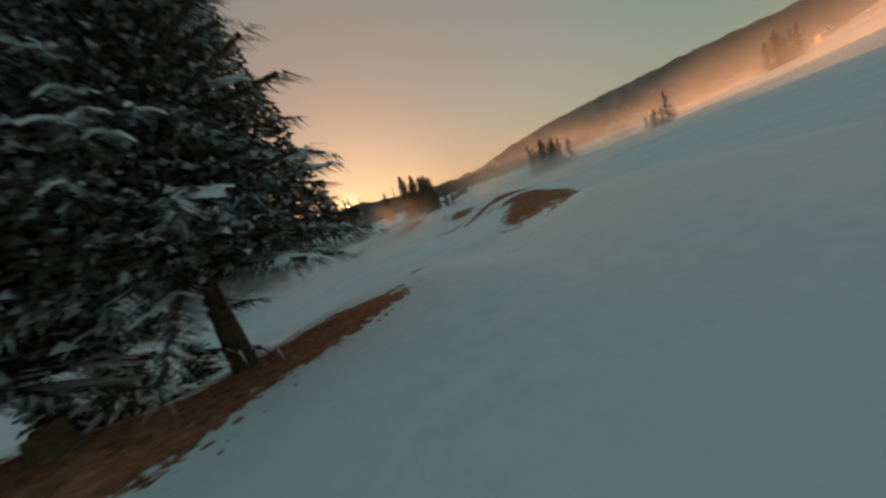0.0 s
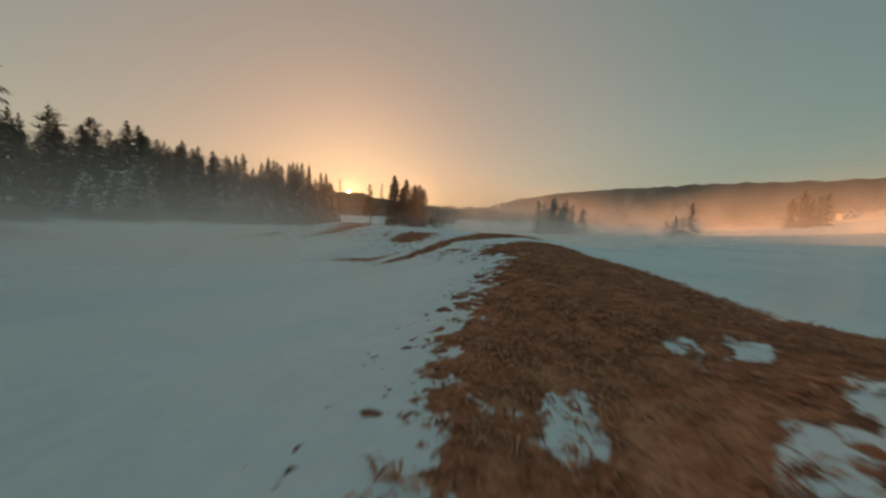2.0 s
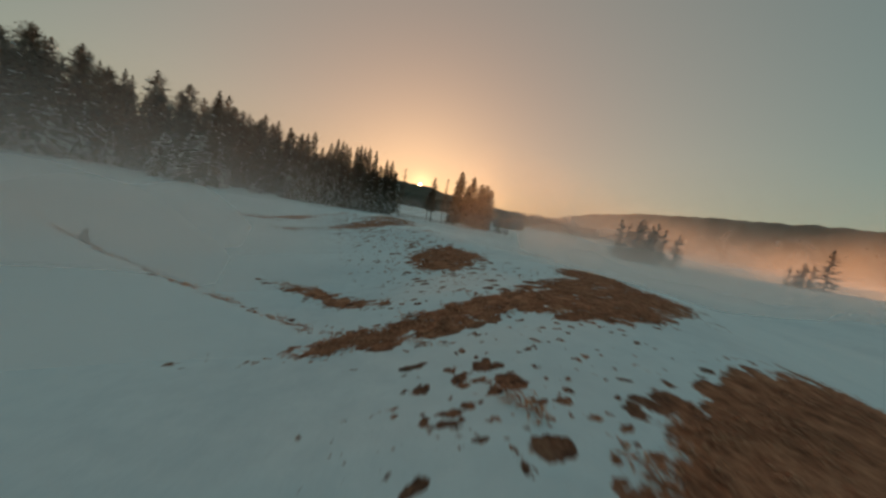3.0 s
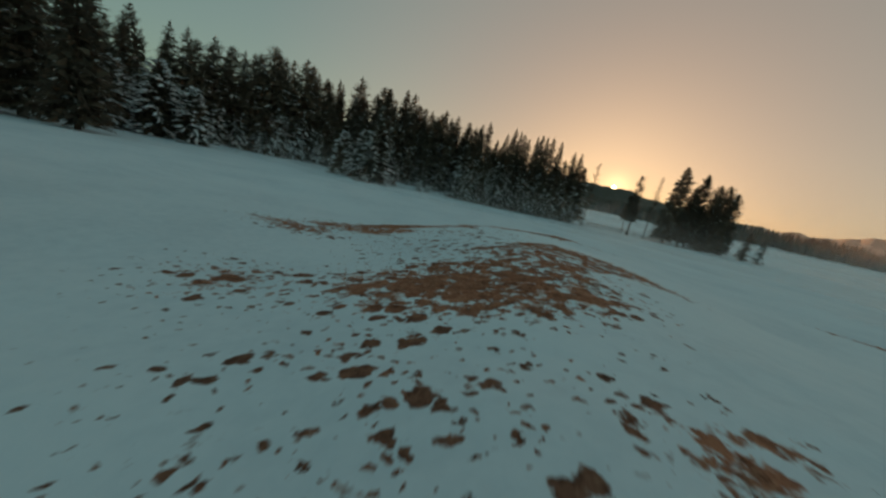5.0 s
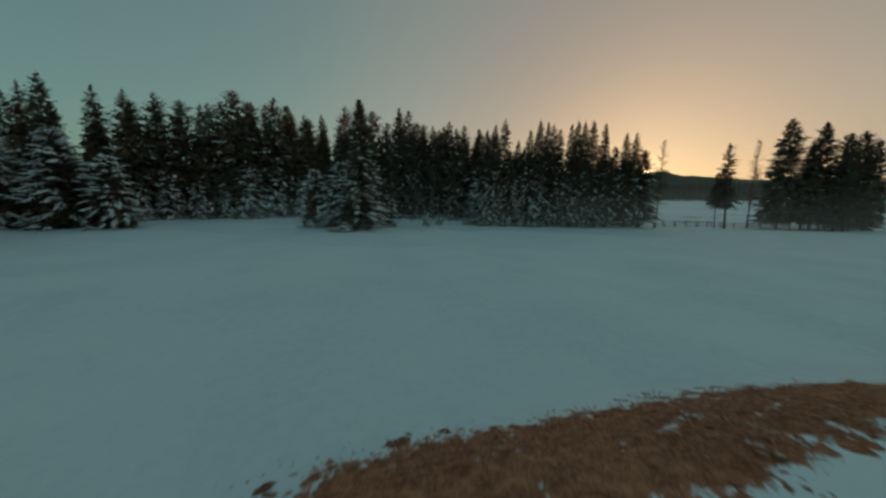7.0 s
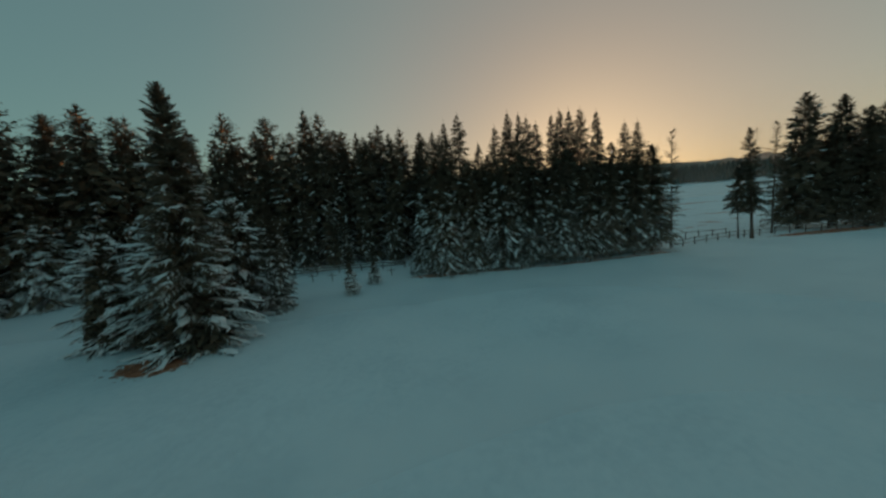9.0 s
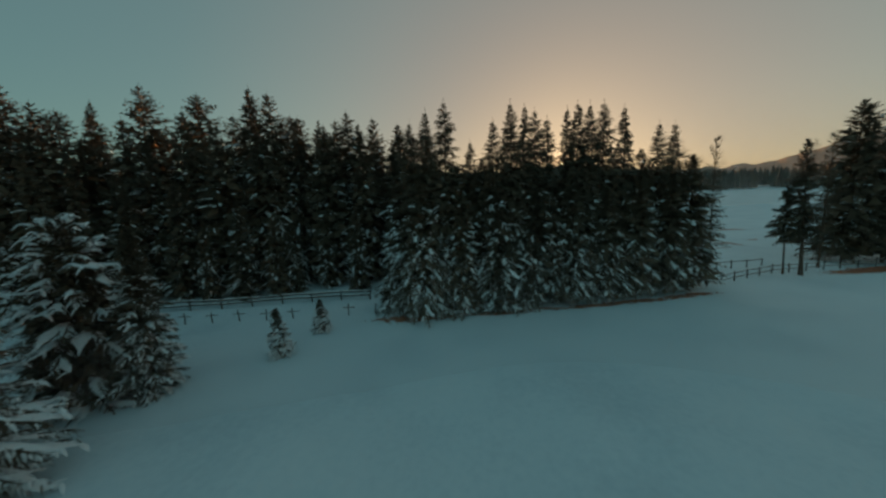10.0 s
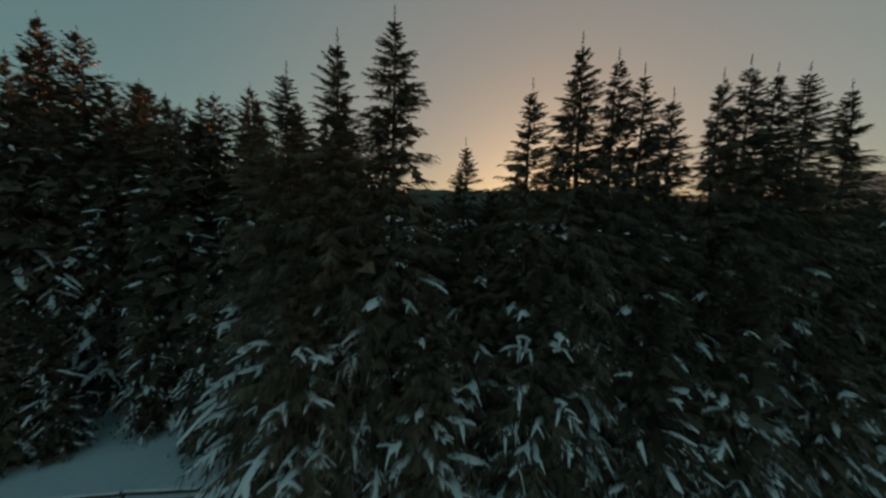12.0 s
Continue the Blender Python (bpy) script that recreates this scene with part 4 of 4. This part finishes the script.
def chalet():
    house = new("house")
    bm = bmesh.new()
    w, d, e, t = 3.2, 4.2, 3.4, 6.2
    low = [bm.verts.new((x, y, -0.6)) for x, y in ((-w, -d), (w, -d), (w, d), (-w, d))]
    top = [bm.verts.new((x, y, e)) for x, y in ((-w, -d), (w, -d), (w, d), (-w, d))]
    ga, gb = bm.verts.new((0, -d, t)), bm.verts.new((0, d, t))
    for q in ((low[0], low[1], top[1], ga, top[0]), (low[2], low[3], top[3], gb, top[2]), (low[1], low[2], top[2], top[1]), (low[3], low[0], top[0], top[3]), (top[1], top[2], gb, ga), (top[3], top[0], ga, gb)):
        bm.faces.new(q)
    part("wall", bm, PLASTER, house)
    for sgn in (-1, 1):
        bm = bmesh.new()
        q = [bm.verts.new(p) for p in ((0, -d - 0.6, t + 0.05), (sgn * (w + 0.7), -d - 0.6, e - 0.5), (sgn * (w + 0.7), d + 0.6, e - 0.5), (0, d + 0.6, t + 0.05))]
        f = bm.faces.new(q)
        ext = bmesh.ops.extrude_face_region(bm, geom=[f])
        bmesh.ops.translate(bm, vec=(0, 0, 0.22), verts=[v for v in ext["geom"] if isinstance(v, bmesh.types.BMVert)])
        part("roof", bm, ROOF, house, "dark roof slope with deep eaves")
    for x, z in ((-1.4, 1.0), (1.4, 1.0), (0, 3.4)):
        frame_part = part("window", box_bm(x - 0.52, x + 0.52, -d - 0.09, -d + 0.05, z - 0.08, z + 1.28), WOOD, house)
        part("pane", box_bm(x - 0.42, x + 0.42, -d - 0.12, -d - 0.07, z, z + 1.2, 0.01), PANE, frame_part)
        if z < 3:
            frame_part = part("window", box_bm(-w - 0.09, -w + 0.05, x * 1.2 - 0.52, x * 1.2 + 0.52, 0.92, 2.28), WOOD, house)
            part("pane", box_bm(-w - 0.12, -w - 0.07, x * 1.2 - 0.42, x * 1.2 + 0.42, 1.0, 2.2, 0.01), PANE, frame_part)
    part("door", box_bm(-w - 0.08, -w + 0.05, -0.5, 0.5, -0.4, 1.9), WOOD, house)
    part("chimney", box_bm(0.7, 1.3, 1.2, 1.8, 4.6, 6.9), PLASTER, house)
    return tagged(house, "small white house with a dark gable roof on the hillside", "house")


home = chalet()
home.matrix_basis = pose(333, -19, float(height(333, -19)), 0, 0, -70) @ Matrix.Scale(1.15, 4)


# ---- grass ----
def tuft_arrays(r, n, spread, long):
    a, q = r.uniform(0, 2 * np.pi, n), np.sqrt(r.uniform(0, 1, n)) * spread
    root = np.stack([np.cos(a) * q, np.sin(a) * q, np.full(n, -0.02)], -1)
    d = r.uniform(0, 2 * np.pi, n)
    flat = np.stack([np.cos(d), np.sin(d), 0 * d], -1)
    ln = long * r.uniform(0.5, 1.2, n)
    rise = r.uniform(0.08, 0.5, n)
    mid = root + flat * (ln * 0.45)[:, None] + np.stack([0 * d, 0 * d, ln * rise], -1)
    tip = root + flat * ln[:, None] * 1.1 + np.stack([0 * d, 0 * d, ln * rise * 0.55], -1)
    w = np.stack([-np.sin(d), np.cos(d), 0 * d], -1) * r.uniform(0.006, 0.014, n)[:, None]
    return np.stack([root, mid + w, tip, mid - w], 1).reshape(-1, 3)


def meadow_grass(seed, count):
    r = np.random.RandomState(seed)
    kinds = [tuft_arrays(r, 26, 0.14, 0.13), tuft_arrays(r, 18, 0.1, 0.1), tuft_arrays(r, 34, 0.2, 0.16)]
    x, y = r.uniform(-24, 20, count), r.uniform(-57, 8, count)
    bare = grass_at(x, y)
    g = bare + 0.55 * lumps(x, y, 1.1, 41) * lumps(x, y, 2.3, 42)
    keep = r.uniform(size=count) < np.where(bare < 0.36, 0.0, np.where(g > 0.62, 0.85, np.where(g > 0.45, 0.2, 0.0)))
    x, y = x[keep], y[keep]
    z = height(x, y)
    out = []
    for i in range(len(x)):
        a = r.uniform(0, 6.28)
        c, s = math.cos(a), math.sin(a)
        v = kinds[i % 3] * r.uniform(0.7, 1.25)
        out.append(np.stack([v[:, 0] * c - v[:, 1] * s + x[i], v[:, 0] * s + v[:, 1] * c + y[i], v[:, 2] + z[i]], -1))
    v = np.concatenate(out)
    ob = new("dry_grass", mesh_from("dry_grass", v, np.arange(len(v)).reshape(-1, 4), GRASS))
    return tagged(ob, "flattened dry brown grass tufts breaking through the snow", "grass", kind="stuff")


meadow_grass(5, 52000)

# ---- the sun's disc, low over the ridge ----
bm = bmesh.new()
bmesh.ops.create_icosphere(bm, subdivisions=3, radius=16)
disc_mat, dn, dl, dp = material("sun_glow")
dp.inputs["Base Color"].default_value = (0, 0, 0, 1)
dp.inputs["Emission Color"].default_value = (1.0, 0.72, 0.4, 1)
dp.inputs["Emission Strength"].default_value = 12
me = bpy.data.meshes.new("sun_disc")
bm.to_mesh(me)
bm.free()
me.materials.append(disc_mat)
disc = new("sun_disc", me)
disc.location = Vector((math.sin(SUN_AZ) * math.cos(DISC_EL), math.cos(SUN_AZ) * math.cos(DISC_EL), math.sin(DISC_EL))) * 3600
tagged(disc, "low orange sun on the ridge line", "sun", kind="structure")


# ---- mist over the valley floor, in sheets that also imitate the sun's glare ----
def mist_material(name, onward_share, back_share):
    m, n, l, p = material(name)
    n.remove(p)
    att = n.new("ShaderNodeAttribute")
    att.attribute_name = "mist"
    pos = n.new("ShaderNodeTexCoord").outputs["Object"]
    wisp = noise_tex(n, l, 0.045, 4, 0.55, pos)
    dens = n.new("ShaderNodeMapRange")
    dens.inputs["From Min"].default_value, dens.inputs["From Max"].default_value = 0.3, 0.72
    dens.inputs["To Min"].default_value = 0.45
    l.new(wisp.outputs["Fac"], dens.inputs["Value"])
    clear = n.new("ShaderNodeBsdfTransparent")
    glow = n.new("ShaderNodeBsdfTranslucent")
    glow.inputs["Color"].default_value = (0.92, 0.92, 0.92, 1)
    onward = n.new("ShaderNodeBsdfRefraction")  # droplets throw most light onwards
    onward.inputs["Color"].default_value = (0.95, 0.95, 0.95, 1)
    onward.inputs["Roughness"].default_value, onward.inputs["IOR"].default_value = 0.65, 1.3
    both = n.new("ShaderNodeMixShader")
    both.inputs[0].default_value = onward_share
    l.new(glow.outputs[0], both.inputs[1])
    l.new(onward.outputs[0], both.inputs[2])
    if back_share:
        back = n.new("ShaderNodeBsdfDiffuse")
        back.inputs["Color"].default_value = (0.9, 0.9, 0.9, 1)
        through_and_back = n.new("ShaderNodeMixShader")
        through_and_back.inputs[0].default_value = back_share
        l.new(both.outputs[0], through_and_back.inputs[1])
        l.new(back.outputs[0], through_and_back.inputs[2])
        both = through_and_back
    mix = n.new("ShaderNodeMixShader")
    l.new(math_node(n, l, "MULTIPLY", att.outputs["Fac"], dens.outputs[0]), mix.inputs[0])
    l.new(clear.outputs[0], mix.inputs[1])
    l.new(both.outputs[0], mix.inputs[2])
    l.new(mix.outputs[0], n["Material Output"].inputs["Surface"])
    return m


MIST_AND_GLARE = mist_material("mist_and_glare", 0.15, 0.0)
HAZE = mist_material("valley_haze", 0.1, 0.85)


def mist_bank(dist, tall, thick, az0, az1, power=1.7, mat=MIST_AND_GLARE):
    """A curved sheet for mist and sun glare, densest at the ground and fading upwards and at its ends."""
    az = np.linspace(az0, az1, 61)
    up = np.linspace(0, 1, 9)
    d = dist * (1 + 0.12 * lumps(az, az * 0, 40, int(dist)))
    x, y = -5 + np.sin(np.radians(az)) * d, -48 + np.cos(np.radians(az)) * d
    z = height(x, y) - 0.5
    top = tall * (1 + 0.3 * lumps(az, az * 0, 23, int(dist) + 3))
    v = np.stack([np.tile(x, (9, 1)), np.tile(y, (9, 1)), z[None] + up[:, None] * top[None]], -1)
    i = np.arange(9 * 61).reshape(9, 61)
    q = np.stack([i[:-1, :-1], i[:-1, 1:], i[1:, 1:], i[1:, :-1]], -1).reshape(-1, 4)
    ob = new("mist_bank", mesh_from("mist_bank", v, q, mat, True))
    fade = smooth(az0, az0 + 16, az) * smooth(az1, az1 - 10, az)
    a = ob.data.attributes.new("mist", "FLOAT", "POINT")
    a.data.foreach_set("value", (thick * (1 - up[:, None]) ** power * fade[None]).ravel().astype(np.float32))
    return tagged(ob, "thin sheet of pale mist, haze and sun glare over the snow", "mist", kind="stuff")


for dist, tall, thick in ((60, 5.0, 0.4), (90, 9, 0.6), (180, 22, 0.6), (260, 28, 0.4)):
    mist_bank(dist, tall, thick, 32, 112)
mist_bank(640, 150, 0.42, 24, 124, 1.0, HAZE)  # the air before the far ridge
mist_bank(300, 20, 0.28, 0, 44, 1.2)  # sheet added for the sun's glow over the valley beyond the copse
mist_bank(32, 8, 0.08, -55, -6, 1.1)  # over the hollow beside the wood
for dist, tall, thick in ((80, 6, 0.18), (97, 8, 0.2)):  # before the clump
    mist_bank(dist, tall, thick, -30, 38, 1.2)


def mist_wall(y, x0, x1, tall, thick, sway, thin_start=1.2, thin_end=1.2):
    """A straight sheet for mist and sun glare across the meadow, thinning towards both ends."""
    x = np.linspace(x0, x1, 81)
    up = np.linspace(0, 1, 9)
    yy = y + sway * lumps(x, x * 0, 30, 7) * smooth(x1, x1 - 12, x) * smooth(x0, x0 + 12, x)
    z = height(x, yy) - 0.5
    top = tall * (1 + 0.25 * lumps(x, x * 0, 21, int(-y)))
    v = np.stack([np.tile(x, (9, 1)), np.tile(yy, (9, 1)), z[None] + up[:, None] * top[None]], -1)
    i = np.arange(9 * 81).reshape(9, 81)
    q = np.stack([i[:-1, :-1], i[:-1, 1:], i[1:, 1:], i[1:, :-1]], -1).reshape(-1, 4)
    ob = new("mist_bank", mesh_from("mist_bank", v, q, MIST_AND_GLARE, True))
    fade = smooth(x0, x0 + thin_start, x) * smooth(x1, x1 - thin_end, x)
    a = ob.data.attributes.new("mist", "FLOAT", "POINT")
    a.data.foreach_set("value", (thick * (1 - up[:, None]) ** 1.1 * smooth(-0.05, 0.2, up)[:, None] * fade[None]).ravel().astype(np.float32))
    return tagged(ob, "thin sheet of pale mist, haze and sun glare over the snow", "mist", kind="stuff")


mist_wall(-44.0, -40, -0.2, 3.0, 0.16, 0.8, 25, 3)
mist_wall(-37.0, -45, 2.5, 5, 0.5, 1.2, 45, 6)
mist_wall(-32.0, -45, 4.0, 6, 0.9, 1.2, 45, 7)
mist_wall(-27.0, -45, 5.0, 6.5, 0.95, 1.2, 45, 9)
mist_wall(-30.5, 6.0, 70, 5, 0.55, 1.2, 9)
mist_wall(-26.5, 6.8, 70, 6, 0.65, 1.2, 9)
mist_wall(-48.5, 0.5, 22, 2.6, 0.4, 0.6, 4, 16)
